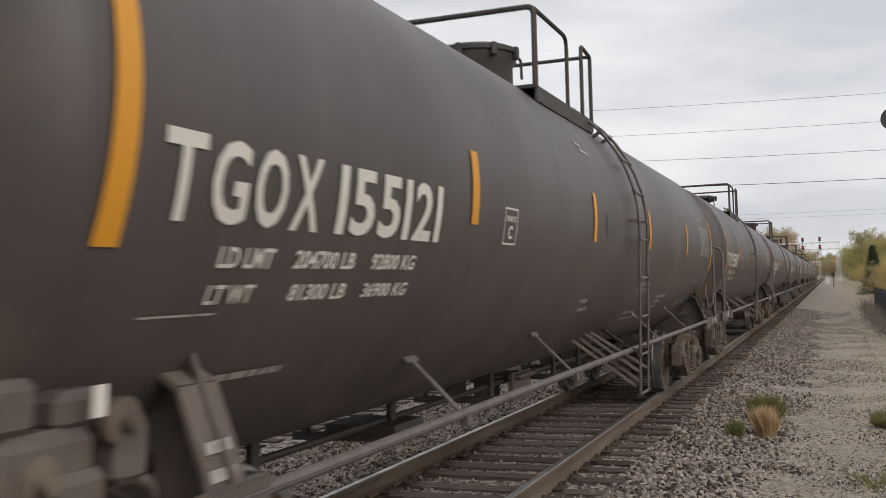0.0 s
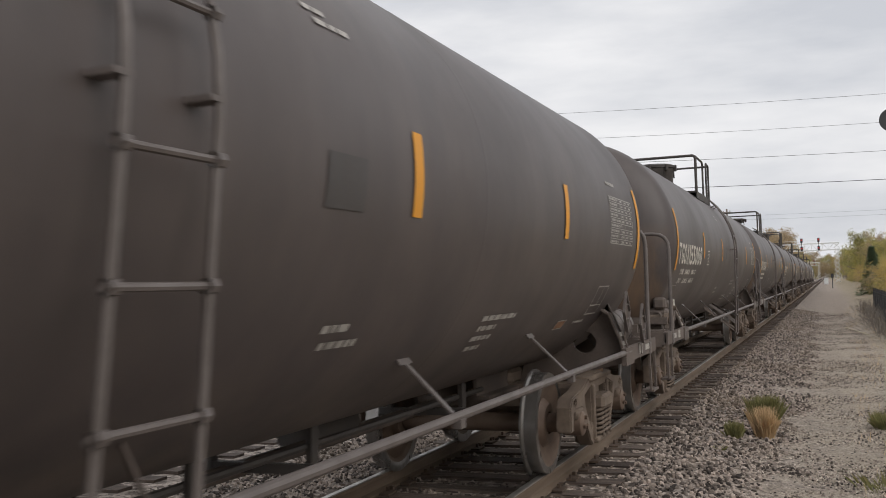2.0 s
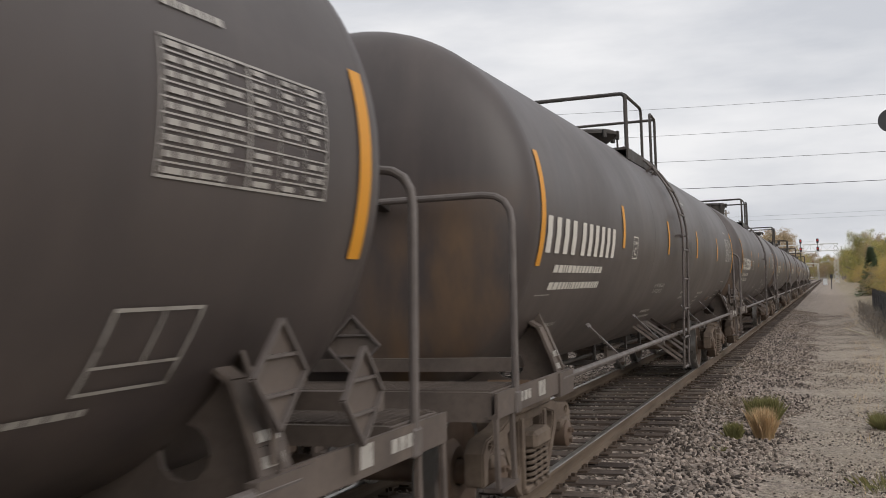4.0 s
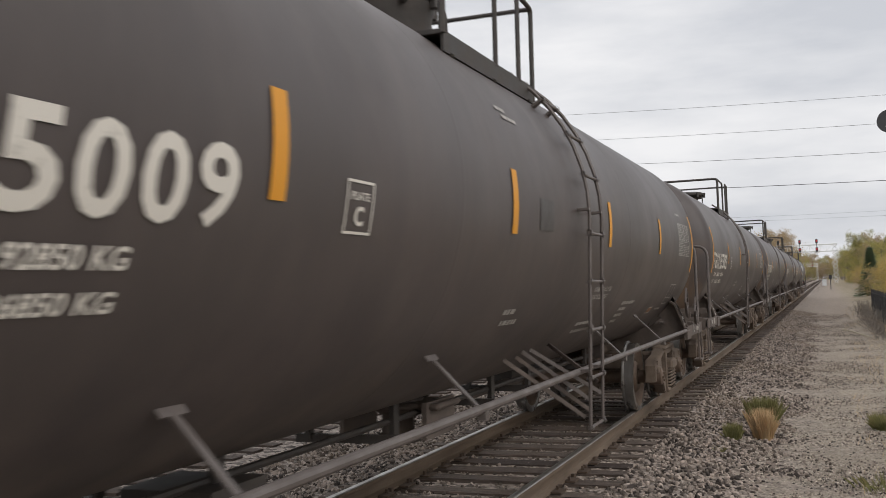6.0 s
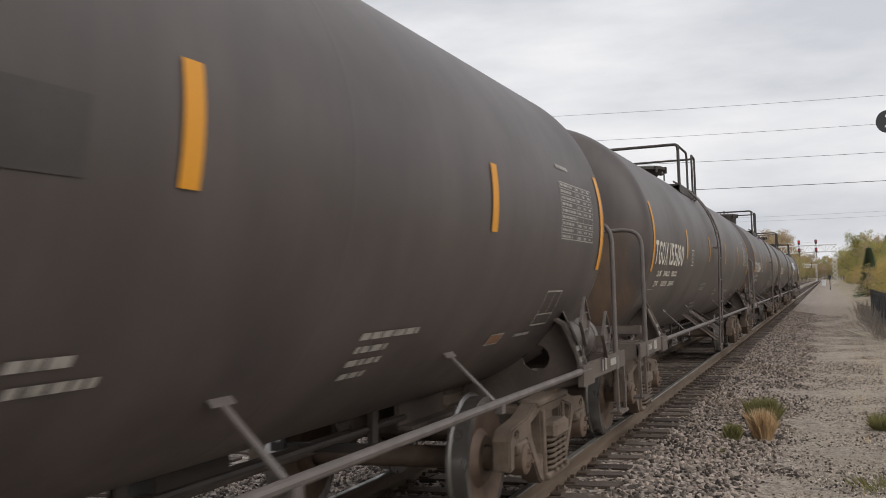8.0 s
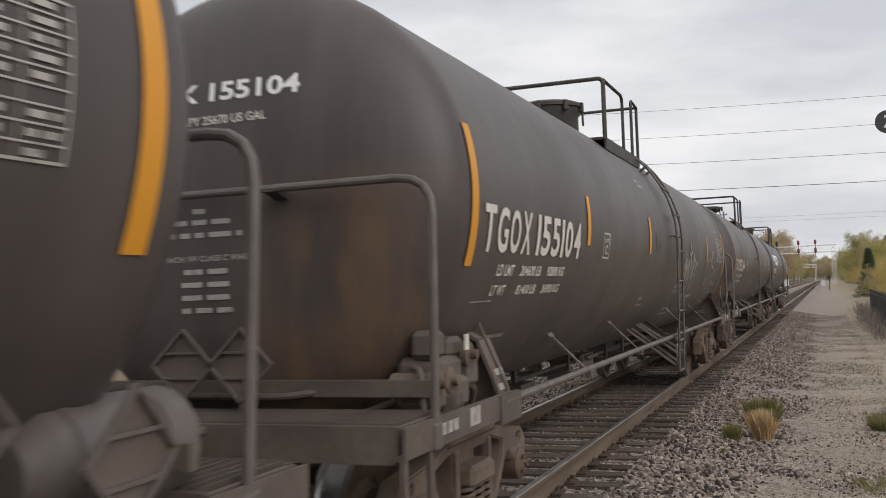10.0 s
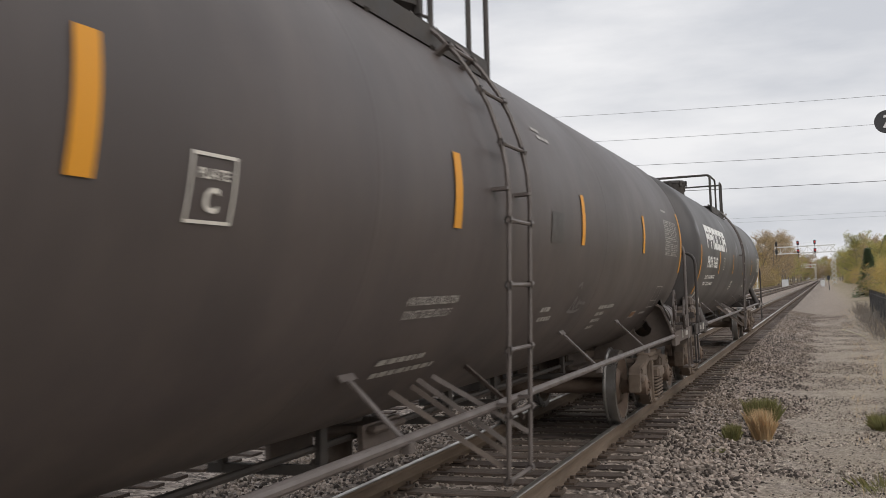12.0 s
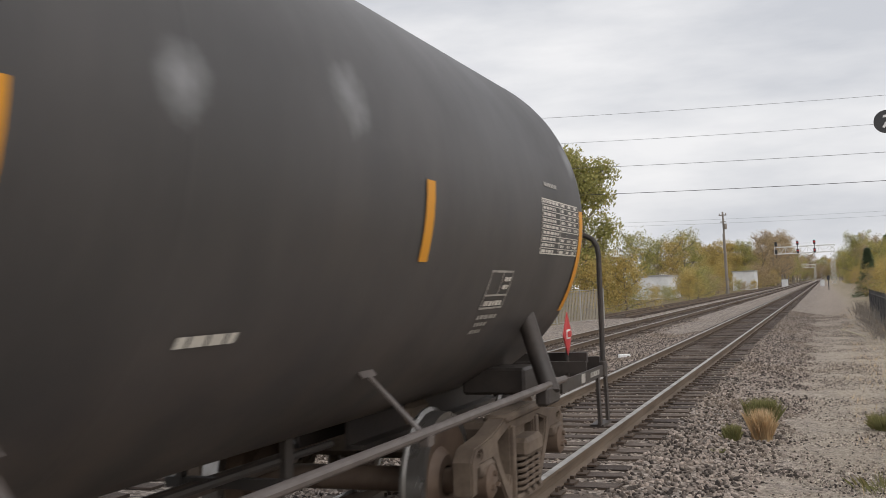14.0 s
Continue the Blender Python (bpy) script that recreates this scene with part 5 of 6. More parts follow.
def broadleaf(height, spread, leaf, seed, count=4600, low=0.2, fluff=0.34):
    """A tapered trunk with limbs and twigs, and leaf sprays at their ends: (trunk mesh, crown mesh)."""
    rnd = random.Random(seed)
    wood, crown = bmesh.new(), bmesh.new()
    ends = []
    tops = [Vector((rnd.uniform(-0.1, 0.1) * spread, rnd.uniform(-0.1, 0.1) * spread, height * 0.8))]
    for k in range(8):
        a, b = k / 8, (k + 1) / 8
        p, q = Vector((0, 0, 0)).lerp(tops[0], a), Vector((0, 0, 0)).lerp(tops[0], b)
        r = height * 0.016 * (1.08 - a)
        tube(wood, [p, q], r, 6)
    n = 15
    for k in range(n):
        h = low + (0.9 - low) * (k + rnd.random()) / n
        base = Vector((0, 0, 0)).lerp(tops[0], min(1, h / 0.8))
        a = k * 2.4 + rnd.uniform(-0.4, 0.4)
        reach = spread * (1.05 - 0.75 * max(0, (h - 0.35)) ** 1.1) * rnd.uniform(0.55, 1.1)
        tip = base + Vector((math.cos(a) * reach, math.sin(a) * reach, height * rnd.uniform(0.06, 0.2)))
        mid = base.lerp(tip, 0.5) + Vector((0, 0, -0.02 * height))
        tube(wood, [base, mid, tip], height * 0.006, 5)
        ends += [(mid, spread * fluff), (tip, spread * fluff * rnd.uniform(0.8, 1.4))]
        for _ in range(3):
            t2 = mid.lerp(tip, rnd.random()) + Vector((rnd.uniform(-1, 1), rnd.uniform(-1, 1), rnd.uniform(-0.3, 1))) * spread * 0.3
            tube(wood, [mid.lerp(tip, 0.5), t2], height * 0.003, 4)
            ends.append((t2, spread * fluff * rnd.uniform(0.6, 1.2)))
    ends.append((tops[0] + Vector((0, 0, height * 0.1)), spread * 0.3))
    leaf_cloud(crown, ends, count, min(0.14, 0.009 * height + 0.05), rnd, 0)
    return mesh_from("trunk", wood, BARK), mesh_from("crown", crown, leaf, 0)


def conifer(height, spread, seed):
    rnd = random.Random(seed)
    wood, crown = bmesh.new(), bmesh.new()
    tube(wood, [(0, 0, 0), (0, 0, height * 0.5)], height * 0.018, 7)
    tube(wood, [(0, 0, height * 0.5), (0, 0, height)], height * 0.008, 6)
    for k in range(30):
        h = 0.06 + 0.92 * k / 30
        for j in range(9):
            a = j * 0.7 + k * 1.3 + rnd.uniform(-0.25, 0.25)
            reach = spread * (1.02 - h) * rnd.uniform(0.7, 1.15)
            d = Vector((math.cos(a), math.sin(a), 0))
            for m in range(5):
                q = d * reach * (m + 1) / 5 + Vector((0, 0, height * h - reach * 0.25 * ((m + 1) / 5) ** 2 + rnd.uniform(-0.1, 0.1)))
                s = 0.10 * spread + 0.1
                side = d.cross(Vector((0, 0, 1)))
                vs = [crown.verts.new(q + v) for v in (-side * s, d * s * 1.1 - Vector((0, 0, 0.3 * s)), side * s, -d * s * 0.6 + Vector((0, 0, 0.2 * s)))]
                crown.faces.new(vs)
    return mesh_from("trunk", wood, BARK), mesh_from("crown", crown, LEAF_FIR, 0)


def plant(name, meshes, x, y, s, turn, label, category, group, z=None):
    top = tagged(new(name), label, category, group)
    part("trunk", meshes[0], None, top)
    part("crown", meshes[1], None, top)
    top.matrix_basis = pose(x, y, ground_height(x) - 0.05 if z is None else z, 0, 0, turn) @ Matrix.Diagonal((s, s, s, 1))
    return top


def hides_shed(x, y):
    """Whether a plant would stand in the sight line to one of the white sheds."""
    q = (x - EYE[0]) / y
    return (y < 158 and -0.178 < q < -0.138) or (y < 258 and -0.092 < q < -0.052)


def make_woods():
    rnd = random.Random(21)
    gold = [broadleaf(10, 3.0, LEAF_GOLD, 31), broadleaf(10, 2.4, LEAF_GOLD, 32)]
    green = [broadleaf(10, 3.2, LEAF_GREEN, 41), broadleaf(10, 2.6, LEAF_GREEN, 42)]
    rust = [broadleaf(10, 3.0, LEAF_RUST, 51, 3600), broadleaf(10, 2.5, LEAF_RUST, 52, 2600)]
    bush = [broadleaf(4, 2.2, LEAF_GREEN, 61, 4200, 0.04), broadleaf(4, 2.0, LEAF_GOLD, 62, 4200, 0.04), broadleaf(4, 2.4, LEAF_RUST, 63, 3600, 0.04)]
    tall = broadleaf(13.2, 2.3, LEAF_GREEN, 71, 15000, 0.08, 0.5)
    fir = conifer(6, 2.2, 81)
    plant("tree", tall, -13.9, 75, 1.0, 20, "tall olive-green poplar with a narrow ragged crown", "tree", "trees beyond the tracks")
    for x, y, s, k in ((-16.5, 74, 1.25, 0), (-12.6, 72, 1.05, 1), (-11.0, 76, 1.1, 1), (-11.7, 79, 0.8, 0), (-14.5, 83, 1.2, 1), (-16.2, 92, 1.0, 0),
                       (-10.6, 110, 0.85, 1), (-10.4, 117, 0.9, 0), (-11.6, 126, 0.9, 1), (-13.4, 137, 1.0, 0), (-12.0, 146, 0.8, 2),
                       (-17.6, 140, 0.5, 0), (-19.8, 146, 0.55, 1), (-15.6, 133, 0.42, 0), (-15.0, 236, 0.6, 0), (-13.4, 230, 0.5, 2), (-12.1, 240, 0.55, 1)):
        plant("shrub", bush[k], x, y, s, rnd.uniform(0, 360), ("olive-green", "yellow-green autumn", "brown autumn")[k] + " shrub beside the rail yard", "shrub", "shrubs beside the tracks")
    kinds = [(gold, "golden autumn tree in the far wood"), (green, "olive-green tree in the far wood"), (rust, "brown autumn tree in the far wood")]
    for k in range(58):
        y = 190 + 330 * (k / 58) + rnd.uniform(-8, 8)
        x = -rnd.uniform(17, 30) - max(0, (330 - y)) * rnd.uniform(0.0, 0.32)
        if 244 < y < 280 and x > -24:
            x -= 10
        if hides_shed(x, y):
            x -= 16
        meshes, label = kinds[rnd.choice((0, 0, 1, 2, 2))]
        plant("tree", rnd.choice(meshes), x, y, rnd.uniform(0.95, 1.55), rnd.uniform(0, 360), label, "tree", "trees of the far wood")
    for k in range(26):
        y = 330 + 17 * k
        meshes, label = kinds[rnd.choice((1, 2, 2))]
        plant("tree", rnd.choice(meshes), -rnd.uniform(11.5, 16), y, rnd.uniform(1.3, 2.0), rnd.uniform(0, 360), label, "tree", "trees of the far wood")
    for k in range(34):
        y = 78 + 10.5 * k + rnd.uniform(-3, 3)
        x = 9.6 + rnd.uniform(0, 6) + y * 0.006
        meshes, label = kinds[rnd.choice((0, 0, 0, 1, 2))]
        plant("tree", rnd.choice(meshes), x, y, rnd.uniform(0.42, 0.62) * (1 + y / 600), rnd.uniform(0, 360), label.replace("far wood", "bank beside the path"), "tree", "trees along the path")
    for k in range(22):
        y = 190 + 20 * k + rnd.uniform(-4, 4)
        meshes, label = kinds[rnd.choice((0, 1, 2, 2))]
        plant("tree", rnd.choice(meshes), 10.5 + rnd.uniform(-0.8, 2.5), y, rnd.uniform(0.75, 1.15), rnd.uniform(0, 360), label.replace("far wood", "bank beside the path"), "tree", "trees along the path")
    for x, y, s, k in ((7.4, 62, 0.75, 1), (8.6, 70, 0.9, 0), (7.0, 52, 0.5, 0), (8.0, 84, 0.8, 1), (6.6, 45, 0.42, 1), (7.6, 95, 0.6, 2), (8.3, 102, 0.7, 1)):
        plant("shrub", bush[k], x, y, s, rnd.uniform(0, 360), ("olive-green", "yellow-green autumn", "brown autumn")[k] + " shrub behind the path's fence", "shrub", "shrubs along the path")
    for k in range(34):
        y = 172 + 6.5 * k + rnd.uniform(-3, 3)
        x = -rnd.uniform(15.5, 19.5) if 250 < y < 275 else -rnd.uniform(12.4, 19)
        if hides_shed(x, y):
            continue
        j = rnd.choice((0, 1, 2, 2))
        plant("shrub", bush[j], x - (7 if 248 < y < 276 else 0), y, rnd.uniform(0.9, 1.6), rnd.uniform(0, 360), ("olive-green", "yellow-green autumn", "brown autumn")[j] + " shrub at the far wood's edge", "shrub", "shrubs of the far wood")
    for k in range(26):
        y = 66 + 9.5 * k + rnd.uniform(-3, 3)
        j = rnd.choice((0, 1, 1, 2))
        plant("shrub", bush[j], 8.2 + rnd.uniform(0, 2.2) + y * 0.004, y, rnd.uniform(0.55, 0.95), rnd.uniform(0, 360), ("olive-green", "yellow-green autumn", "brown autumn")[j] + " shrub on the bank beside the path", "shrub", "shrubs along the path")
    for k in range(40):
        x = -70 + 3.6 * k + rnd.uniform(-1, 1)
        meshes, label = kinds[rnd.choice((0, 1, 2, 2))]
        plant("tree", rnd.choice(meshes), x, 780 + rnd.uniform(0, 90), rnd.uniform(1.5, 2.2), rnd.uniform(0, 360), label, "tree", "trees of the far wood")
    for k in range(30):
        j = rnd.choice((0, 1, 2, 2))
        plant("shrub", bush[j], -46 + 3.3 * k + rnd.uniform(-1, 1), 748 + rnd.uniform(0, 26), rnd.uniform(2.0, 3.2), rnd.uniform(0, 360), ("olive-green", "yellow-green autumn", "brown autumn")[j] + " shrub closing the far end of the cutting", "shrub", "shrubs of the far wood")
    # unseen trees beside and behind the camera, added to darken the tanks' reflections
    for k in range(14):
        y = -70 + 10 * k + rnd.uniform(-3, 3)
        meshes, label = kinds[rnd.choice((0, 1, 2))]
        plant("tree", rnd.choice(meshes), 15 + rnd.uniform(-1.5, 3), y, rnd.uniform(0.7, 1.0), rnd.uniform(0, 360), label.replace("far wood", "bank beside the path"), "tree", "trees along the path")
    plant("fir_tree", fir, 7.35, 104, 0.82, 0, "dark green conical fir tree", "tree", "trees along the path")
    plant("fir_tree", fir, 14, 190, 1.5, 70, "dark green conical fir tree", "tree", "trees along the path")


make_woods()


# ---- grass and litter by the path ----
def tuft(name, x, y, r, h, count, mat, label, seed, lean=(0, 0)):
    rnd = random.Random(seed)
    bm = bmesh.new()
    for _ in range(count):
        a, q = rnd.uniform(0, 6.28), r * rnd.random() ** 0.7
        p = Vector((q * math.cos(a), q * math.sin(a), 0))
        d = Vector((math.cos(a) * q * 0.35 + rnd.gauss(0, 0.09) * h + lean[0], math.sin(a) * q * 0.35 + rnd.gauss(0, 0.09) * h + lean[1], h * rnd.uniform(0.5, 1.05)))
        w = Vector((math.cos(a + 1.57), math.sin(a + 1.57), 0)) * 0.003
        m = p + d * 0.55 + Vector((0, 0, 0.04 * h))
        t = p + d + Vector((d.x, d.y, -0.12 * h)) * 0.3
        vs = [bm.verts.new(v) for v in (p - w, p + w, m + w * 0.8, t, m - w * 0.8)]
        bm.faces.new(vs)
    ob = part(name, bm, mat, None, at=Matrix.Translation((x, y, ground_height(x) - 0.02)), smooth=0)
    tagged(ob, label, "grass tuft", "tufts beside the track")


def make_verge():
    tuft("grass_tuft", 2.31, 14.9, 0.17, 0.42, 2600, GRASS_GREEN, "green grass tuft on the gravel", 1)
    tuft("grass_tuft", 2.38, 13.5, 0.12, 0.46, 2200, GRASS_DRY, "dry straw-coloured grass tuft", 2, (0.0, -0.05))
    tuft("grass_tuft", 2.04, 13.1, 0.09, 0.24, 900, GRASS_GREEN, "small green grass tuft in the ballast", 3)
    tuft("grass_tuft", 1.95, 12.1, 0.07, 0.06, 160, GRASS_GREEN, "low green weed in the ballast", 4)
    tuft("grass_tuft", 3.98, 14.9, 0.22, 0.27, 1100, GRASS_GREEN, "green grass tuft at the path's edge", 5)
    tuft("grass_tuft", 4.4, 17.0, 0.25, 0.3, 700, GRASS_DRY, "dry straw-coloured grass tuft", 6)
    tuft("grass_tuft", 3.72, 10.8, 0.3, 0.16, 160, GRASS_GREEN, "thin low grass on the gravel", 7)
    rnd = random.Random(9)
    bm = bmesh.new()
    for _ in range(9000):
        y = 8 + 62 * rnd.random() ** 1.3
        x = 3.3 + rnd.random() ** 0.75 * 3.2 + y * 0.012
        if noise.noise((x * 1.3, y * 0.8, 5.0)) < 0.05 and x < 5.2:
            continue
        h = rnd.uniform(0.04, 0.16) * (1.9 if x > 5.0 else 1.0)
        a = rnd.uniform(0, 6.28)
        w = Vector((math.cos(a), math.sin(a), 0)) * 0.006
        p = Vector((x, y, ground_height(x) - 0.01))
        t = p + Vector((rnd.gauss(0, 0.35) * h, rnd.gauss(0, 0.35) * h, h))
        vs = [bm.verts.new(v) for v in (p - w, p + w, t)]
        bm.faces.new(vs)
    tagged(part("dry_weeds", bm, GRASS_DRY, None, smooth=0), "sparse dry weeds along the gravel path", "weeds", kind="stuff")
    bm = bmesh.new()
    for _ in range(420):
        y = 34 + 30 * rnd.random()
        x = 4.75 + rnd.gauss(0, 0.22) + 0.006 * y
        p = Vector((x, y, ground_height(x) - 0.02))
        q = p + Vector((rnd.gauss(0, 0.25), rnd.gauss(0, 0.3), rnd.uniform(0.2, 0.8)))
        tube(bm, [p, p.lerp(q, 0.5) + Vector((rnd.gauss(0, 0.05), 0, 0.05)), q], 0.008, 3)
    tagged(part("dead_brush", bm, BARK, None, smooth=0), "tangle of bare brown brush along the path's fence", "brush", kind="stuff")
    bm = bmesh.new()
    tube(bm, [(3.90, 41.0, -0.36), (4.1, 39.0, -0.33), (4.45, 36.3, -0.34)], 0.022, 7)
    tube(bm, [(3.90, 41.0, -0.36), (3.75, 41.4, -0.33)], 0.02, 6)
    tagged(part("fallen_branch", bm, STRAW, None), "bare pale branch lying on the path", "branch")
    bm = bmesh.new()
    box(bm, (0, 0, 0.06), (0.32, 0.2, 0.12), Euler((0, 0, 0.4)).to_matrix(), 0.02)
    tagged(part("stone_block", bm, SIGNWHITE, None, at=Matrix.Translation((-2.1, 27.6, -0.33))), "small pale stone block between the tracks", "block")


make_verge()


# ---- lineside things ----
def make_signal_gantry(x_leg, x_end, y, base, label, lights):
    top = tagged(new("signal_gantry"), label, "signal gantry")
    bm = bmesh.new()
    w = 1.3
    for u in (0, w):
        for v in (-0.5, 0.5):
            bar(bm, (x_leg + u, y + v, base), (x_leg + u, y + v, 10.1), 0.24, 0.24)
    for k in range(9):
        z = base + (10.0 - base) * k / 9
        dz = (10.0 - base) / 9
        for v in (-0.5, 0.5):
            a, b = (0, w) if k % 2 else (w, 0)
            bar(bm, (x_leg + a, y + v, z), (x_leg + b, y + v, z + dz), 0.14, 0.14, (0, 1, 0))
            bar(bm, (x_leg + b, y + v, z), (x_leg + a, y + v, z + dz), 0.14, 0.14, (0, 1, 0))
    part("tower", bm, ALU, top, "white lattice tower", smooth=0)
    bm = bmesh.new()
    for z in (8.35, 10.1):
        for v in (-0.5, 0.5):
            bar(bm, (x_leg + w, y + v, z), (x_end, y + v, z), 0.24, 0.24)
    n = 10
    for k in range(n):
        a, b = x_leg + (x_end - x_leg) * k / n, x_leg + (x_end - x_leg) * (k + 1) / n
        for v in (-0.5, 0.5):
            bar(bm, (a, y + v, 8.35 if k % 2 else 10.1), (b, y + v, 10.1 if k % 2 else 8.35), 0.09, 0.09, (0, 1, 0))
            bar(bm, (b, y + v, 8.35), (b, y + v, 10.1), 0.08, 0.08, (0, 1, 0))
    for k in range(12):
        q = x_leg + (x_end - x_leg) * (0.35 + 0.65 * k / 11)
        bar(bm, (q, y - 0.6, 10.1), (q, y - 0.6, 10.9), 0.05, 0.05, (0, 1, 0))
    bar(bm, (x_leg + (x_end - x_leg) * 0.35, y - 0.6, 10.9), (x_end, y - 0.6, 10.9), 0.05, 0.05)
    part("truss_beam", bm, ALU, top, "white lattice truss beam", smooth=0)
    for x in lights + ((x_end + 0.4,) if y < 300 else ()):
        bm = bmesh.new()
        box(bm, (x, y - 0.75, 9.0), (0.12, 0.12, 3.6))
        for z in (8.9, 11.0):
            box(bm, (x, y - 0.9, z), (0.6, 0.2, 1.1), None, 0.1)
            box(bm, (x, y - 1.1, z + 0.36), (0.5, 0.35, 0.04))
        head = part("signal_head", bm, BLACKFENCE, top, "black two-unit signal head", smooth=0)
        for z in (8.9, 11.0) if x in lights else ():
            bm = bmesh.new()
            lathe(bm, [(y - 1.06, 0), (y - 1.05, 0.15), (y - 1.0, 0.17)], "y", 16, (x, 0, z + 0.1))
            part("signal_lamp", bm, LAMP_RED, head, "lit red lens")
    return top


def make_building(name, x0, x1, y, depth, z0, z1, label, bays):
    top = tagged(new(name), label, "building")
    bm = bmesh.new()
    box(bm, ((x0 + x1) / 2, y + depth / 2, (z0 + z1) / 2), (x1 - x0, depth, z1 - z0))
    part("wall", bm, WALL, top, smooth=0)
    bm = bmesh.new()
    box(bm, ((x0 + x1) / 2, y + depth / 2, z1 + 0.12), (x1 - x0 + 0.4, depth + 0.4, 0.22))
    part("roof", bm, GALV, top, smooth=0)
    for k in range(bays):
        q = x0 + (x1 - x0) * (k + 0.5) / bays
        bm = bmesh.new()
        box(bm, (q, y - 0.03, z0 + (z1 - z0) * 0.49), ((x1 - x0) / bays - 0.09, 0.07, (z1 - z0) * 0.96))
        part("panel", bm, WALL, top, smooth=0)


def make_utility_pole(x, y, h, label, arms=True):
    top = tagged(new("utility_pole"), label, "utility pole")
    z = ground_height(x) - 0.1
    lean = 0.018
    bm = bmesh.new()
    lathe(bm, [(0, 0), (0, 0.19), (h * 0.5, 0.16), (h, 0.12), (h + 0.01, 0)], "z", 12)
    for v in bm.verts:
        v.co.x -= lean * v.co.z
    part("pole", bm, WOOD, top)
    if arms:
        bm = bmesh.new()
        box(bm, (-lean * h, -0.15, h - 0.5), (1.1, 0.12, 0.14))
        box(bm, (-lean * h, -0.15, h - 1.5), (0.8, 0.12, 0.14))
        for k in (-0.45, 0, 0.45):
            lathe(bm, [(0, 0.05), (0.12, 0.07), (0.2, 0.03), (0.2, 0)], "z", 8, (-lean * h + k, -0.15, h - 0.43))
        lathe(bm, [(h - 2.6, 0), (h - 2.6, 0.24), (h - 1.8, 0.24), (h - 1.75, 0)], "z", 12, (-lean * h + 0.3, -0.2, 0))
        part("crossarm", bm, WOOD, top, smooth=30)
    top.matrix_basis = Matrix.Translation((x, y, z))


def make_wires():
    rows = [((-12.1, 12.5), (7.0, 11.8), 60, 0.009), ((-11.4, 10.8), (6.9, 10.2), 60, 0.009), ((-9.0, 9.1), (6.8, 8.6), 60, 0.011), ((-8.6, 7.4), (6.8, 7.0), 60, 0.016),
            ((-3.9, 7.25), (8.4, 7.1), 90, 0.006), ((-4.4, 6.9), (8.3, 6.7), 90, 0.006)]
    for (xa, za), (xb, zb), y, r in rows:
        m = (zb - za) / (xb - xa)
        pts = []
        for k in range(25):
            x = -48 + 96 * k / 24
            pts.append((x, y, za + m * (x - xa) + 0.0006 * (x - xa) * (x - xb)))
        bm = bmesh.new()
        tube(bm, pts, r, 6)
        tagged(part("overhead_wire", bm, WIRE, None), "thin dark overhead wire across the tracks", "wire", "wires over the tracks")
    for x in (-48, 48):
        make_utility_pole(x, 60.3, 14.5, "weathered timber pole carrying the overhead wires")
        make_utility_pole(x, 90.2, 9.0, "short weathered timber pole carrying thin wires")


def make_fences():
    top = tagged(new("chain_link_fence"), "galvanised fence with tan privacy slats beyond the tracks", "fence")
    a, b = Vector((-8.95, 57.5, -0.3)), Vector((-15.5, 49.5, -0.45))
    n = 6
    for k in range(n + 1):
        p = a.lerp(b, k / n)
        bm = bmesh.new()
        tube(bm, [p, p + Vector((0, 0, 1.95))], 0.035, 8)
        part("post", bm, GALV, top)
        if k < n:
            q = a.lerp(b, (k + 1) / n)
            bm = bmesh.new()
            m = 16
            for j in range(m):
                u = p.lerp(q, (j + 0.5) / m)
                box(bm, u + Vector((0, 0, 0.92)), (0.07, 0.012, 1.72), Euler((0, 0, math.atan2((q - p).y, (q - p).x))).to_matrix())
            part("slat_panel", bm, SLATS, top, smooth=0)
            bm = bmesh.new()
            for z in (0.08, 1.86):
                tube(bm, [p + Vector((0, 0, z)), q + Vector((0, 0, z))], 0.02, 6)
            part("rail", bm, GALV, top)
    top = tagged(new("metal_fence"), "black metal picket fence along the path", "fence")
    n = 10
    for k in range(n + 1):
        y = 33 + 2.1 * k
        x = 5.35 + 0.002 * k
        z = ground_height(x)
        bm = bmesh.new()
        box(bm, (x, y, z + 0.68), (0.07, 0.07, 1.4))
        part("post", bm, BLACKFENCE, top, smooth=0)
        if k < n:
            bm = bmesh.new()
            for q in (0.25, 1.2):
                box(bm, (x, y + 1.05, z + q), (0.03, 2.05, 0.04))
            for j in range(15):
                box(bm, (x, y + 0.13 + j * 0.13, z + 0.70), (0.02, 0.035, 1.25))
            part("panel", bm, BLACKFENCE, top, smooth=0)


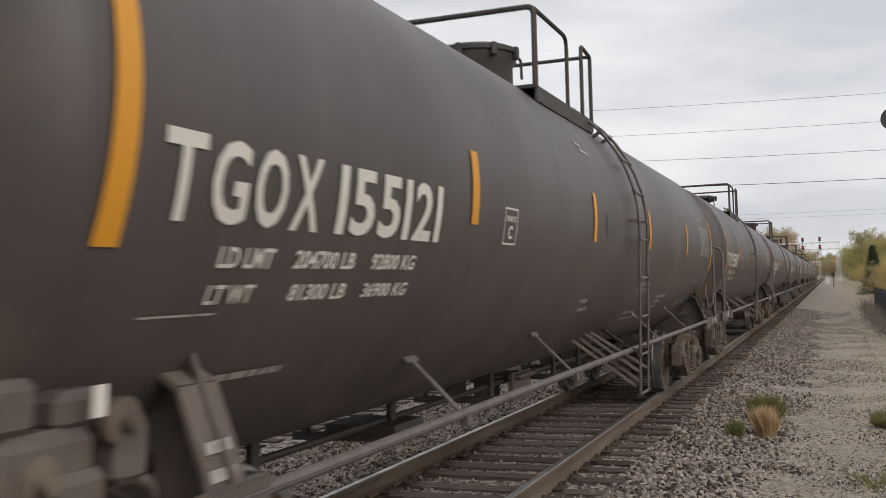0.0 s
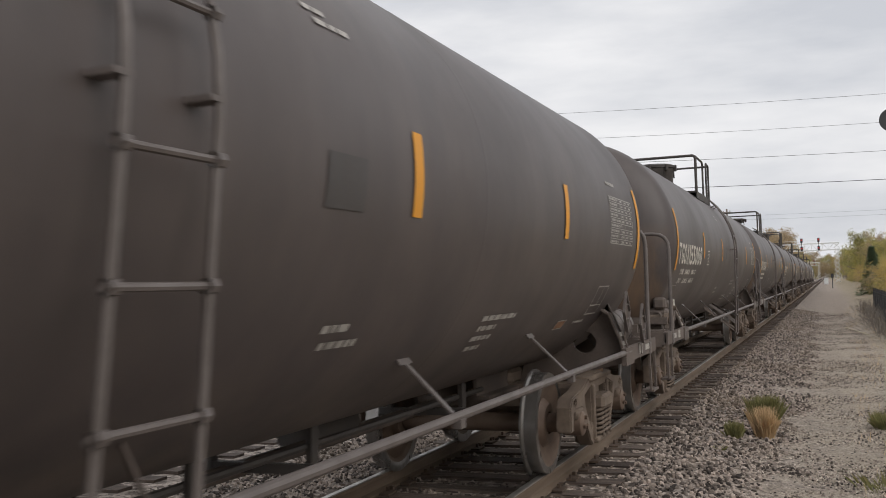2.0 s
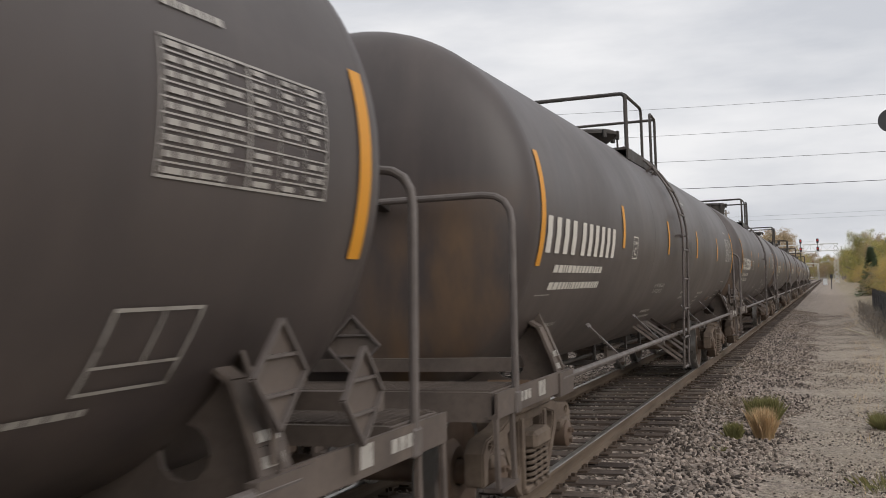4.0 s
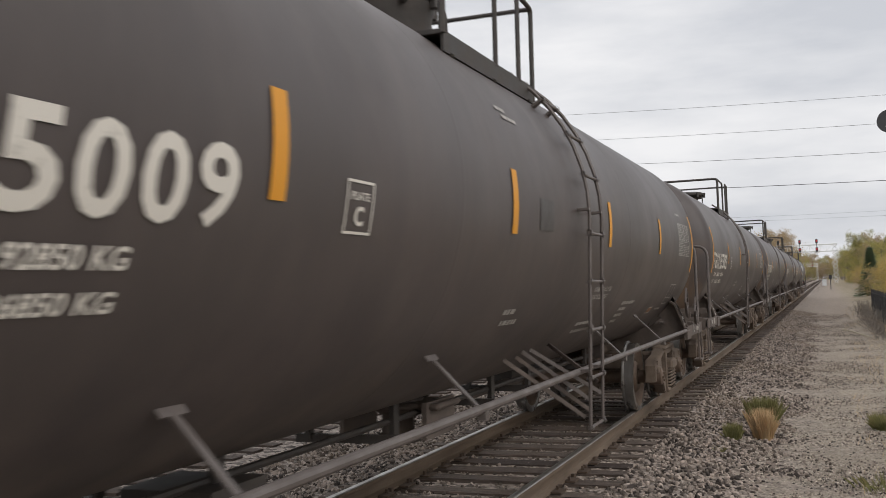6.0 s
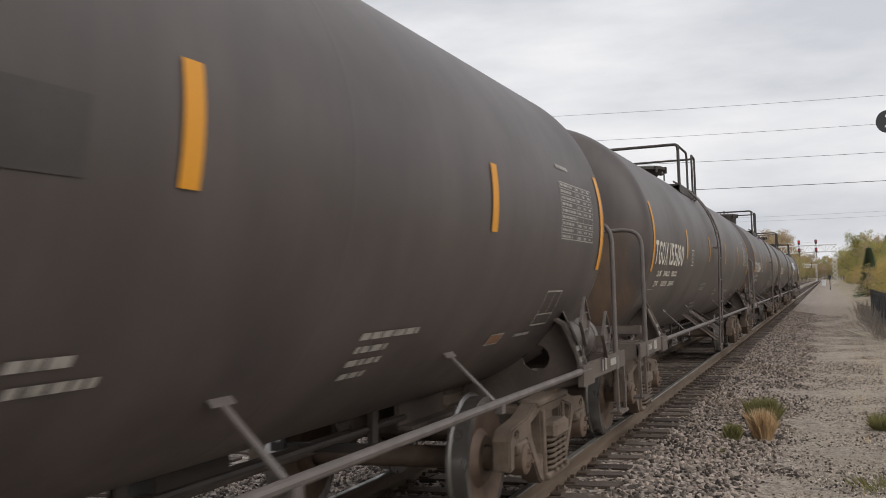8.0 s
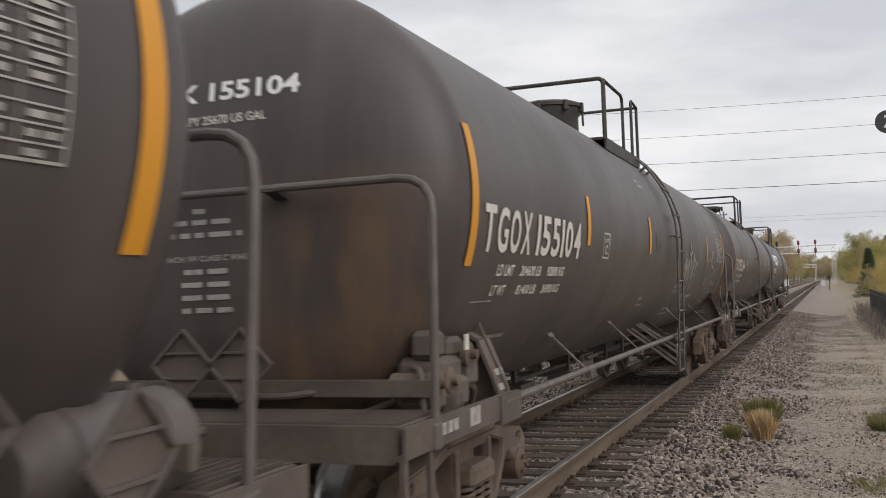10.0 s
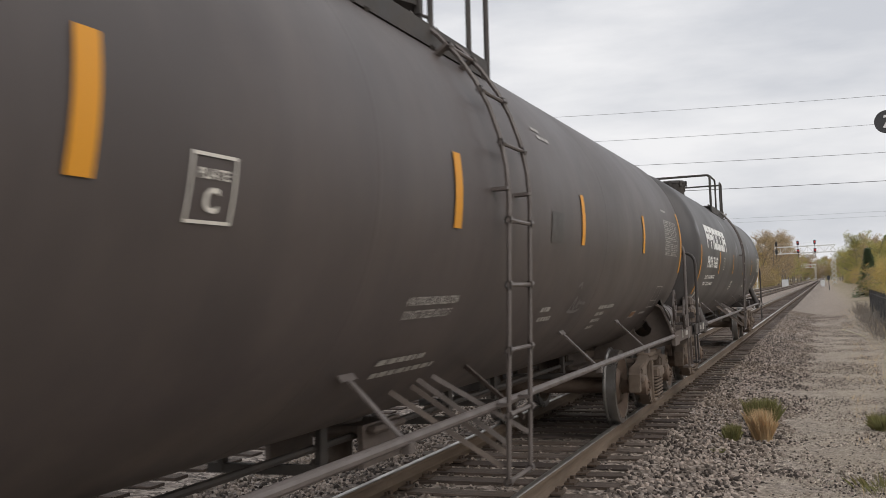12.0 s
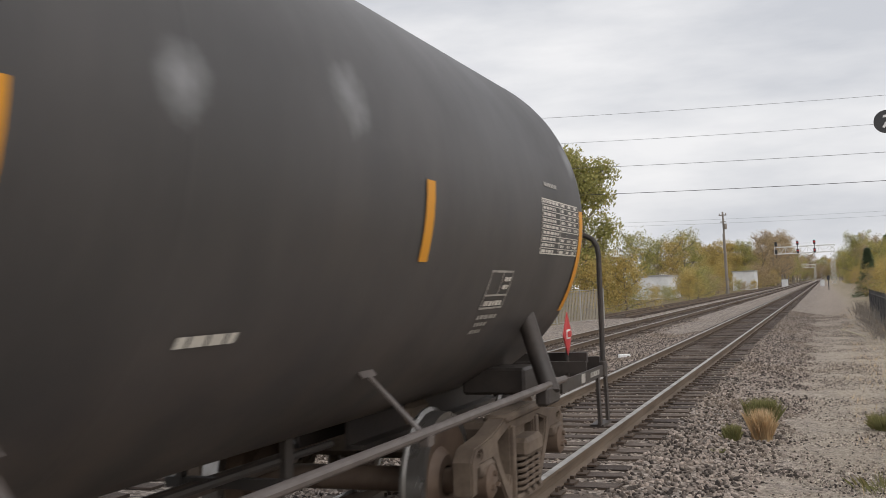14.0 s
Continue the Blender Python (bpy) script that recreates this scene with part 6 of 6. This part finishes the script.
def make_small_things():
    top = tagged(new("round_sign"), "charcoal round sign with a white figure seven", "sign")
    y, x, z = 12.0, 3.985, 3.43
    bm = bmesh.new()
    lathe(bm, [(-0.012, 0), (-0.012, 0.128), (0.012, 0.128), (0.012, 0)], "y", 40)
    disc = part("disc", bm, SIGNGREY, top, at=Matrix.Translation((x, y, z)))
    bm = letters("7", 0.03)
    for v in bm.verts:
        v.co = Vector((-0.052 + 0.105 * v.co.x + 0.025 * v.co.y, -0.016, -0.075 + 0.15 * v.co.y))
    part("figure", bm, SIGNWHITE, disc, "white italic figure")
    bm = bmesh.new()
    tube(bm, [(x + 0.1, y + 0.03, z), (4.75, y + 0.03, z), (4.75, y + 0.03, -0.45)], 0.025, 10, 0.1)
    part("post", bm, BLACKFENCE, top)
    top = tagged(new("marker_post"), "black lineside marker post with a small board", "marker post")
    bm = bmesh.new()
    box(bm, (4.0, 180, 0.8), (0.12, 0.12, 2.6))
    part("post", bm, BLACKFENCE, top, smooth=0)
    bm = bmesh.new()
    box(bm, (4.0, 179.9, 1.7), (0.45, 0.06, 0.7))
    part("board", bm, SIGNGREY, top, smooth=0)
    for x, y, w, h, label in ((-6.2, 270, 1.6, 1.9, "white lineside equipment cabinet"), (2.9, 262, 1.0, 1.6, "pale lineside relay cabinet")):
        top = tagged(new("equipment_cabinet"), label, "cabinet", "lineside cabinets")
        z = ground_height(x)
        bm = bmesh.new()
        box(bm, (x, y, z + h / 2), (w, 0.9, h), None, 0.04)
        part("body", bm, WALL, top, smooth=0)
        bm = bmesh.new()
        box(bm, (x, y, z + h + 0.05), (w + 0.12, 1.0, 0.1))
        part("lid", bm, GALV, top, smooth=0)
        bm = bmesh.new()
        box(bm, (x, y - 0.46, z + h / 2), (w * 0.8, 0.03, h * 0.8))
        part("door", bm, WALL, top, smooth=0)


make_signal_gantry(5.1, -8.3, 270, 0.0, "white lattice signal gantry with red lights over the tracks", (1.5, -2.6))
make_signal_gantry(-1.9, -9.2, 640, -0.2, "far white lattice signal gantry over the tracks", (-4.0,))
make_building("warehouse", -26.5, -20.0, 160, 14, -0.8, 3.0, "long low white metal warehouse behind shrubs", 4)
make_building("warehouse", -18.4, -13.0, 260, 12, -0.7, 4.1, "white metal shed beside the far tracks", 3)
make_utility_pole(-9.95, 150, 12.4, "leaning weathered timber pole with a crossarm")
make_utility_pole(-10.6, 156, 9.5, "thin weathered timber pole", False)
make_wires()
make_fences()
make_small_things()

# ---- ballast and ties ----
make_track("near_track", 0.0, -210, 700, (3, 95), "near railway track on weathered timber ties", 100)
make_track("middle_track", -4.65, -210, 700, (24, 110), "second railway track with rusty rails", 200)
make_track("siding", -8.7, 59, 700, (59, 160), "far rusty siding track", 300)
make_ballast()


# ---- what moves ----
def travelled(t):
    """How far the train has rolled after t seconds, slowing a little."""
    return 12.2906 * t - 0.01511 * t * t


def motions():
    spins = [k / FPS for k in range(14 * FPS + 1)]
    for k, car in enumerate(TRAIN):
        y0 = START + PITCH * k + SLACK[k]
        walk(car, [(t, pose(0, y0 - travelled(t), 0)) for t in range(15)])
        for ob in car.children_recursive:
            if ob.name.split(".")[0] == "wheelset":
                p = ob.location.copy()
                walk(ob, [(t, pose(p.x, p.y, p.z, math.degrees(travelled(t) / WHEEL_R), 0, 0)) for t in spins])


motions()
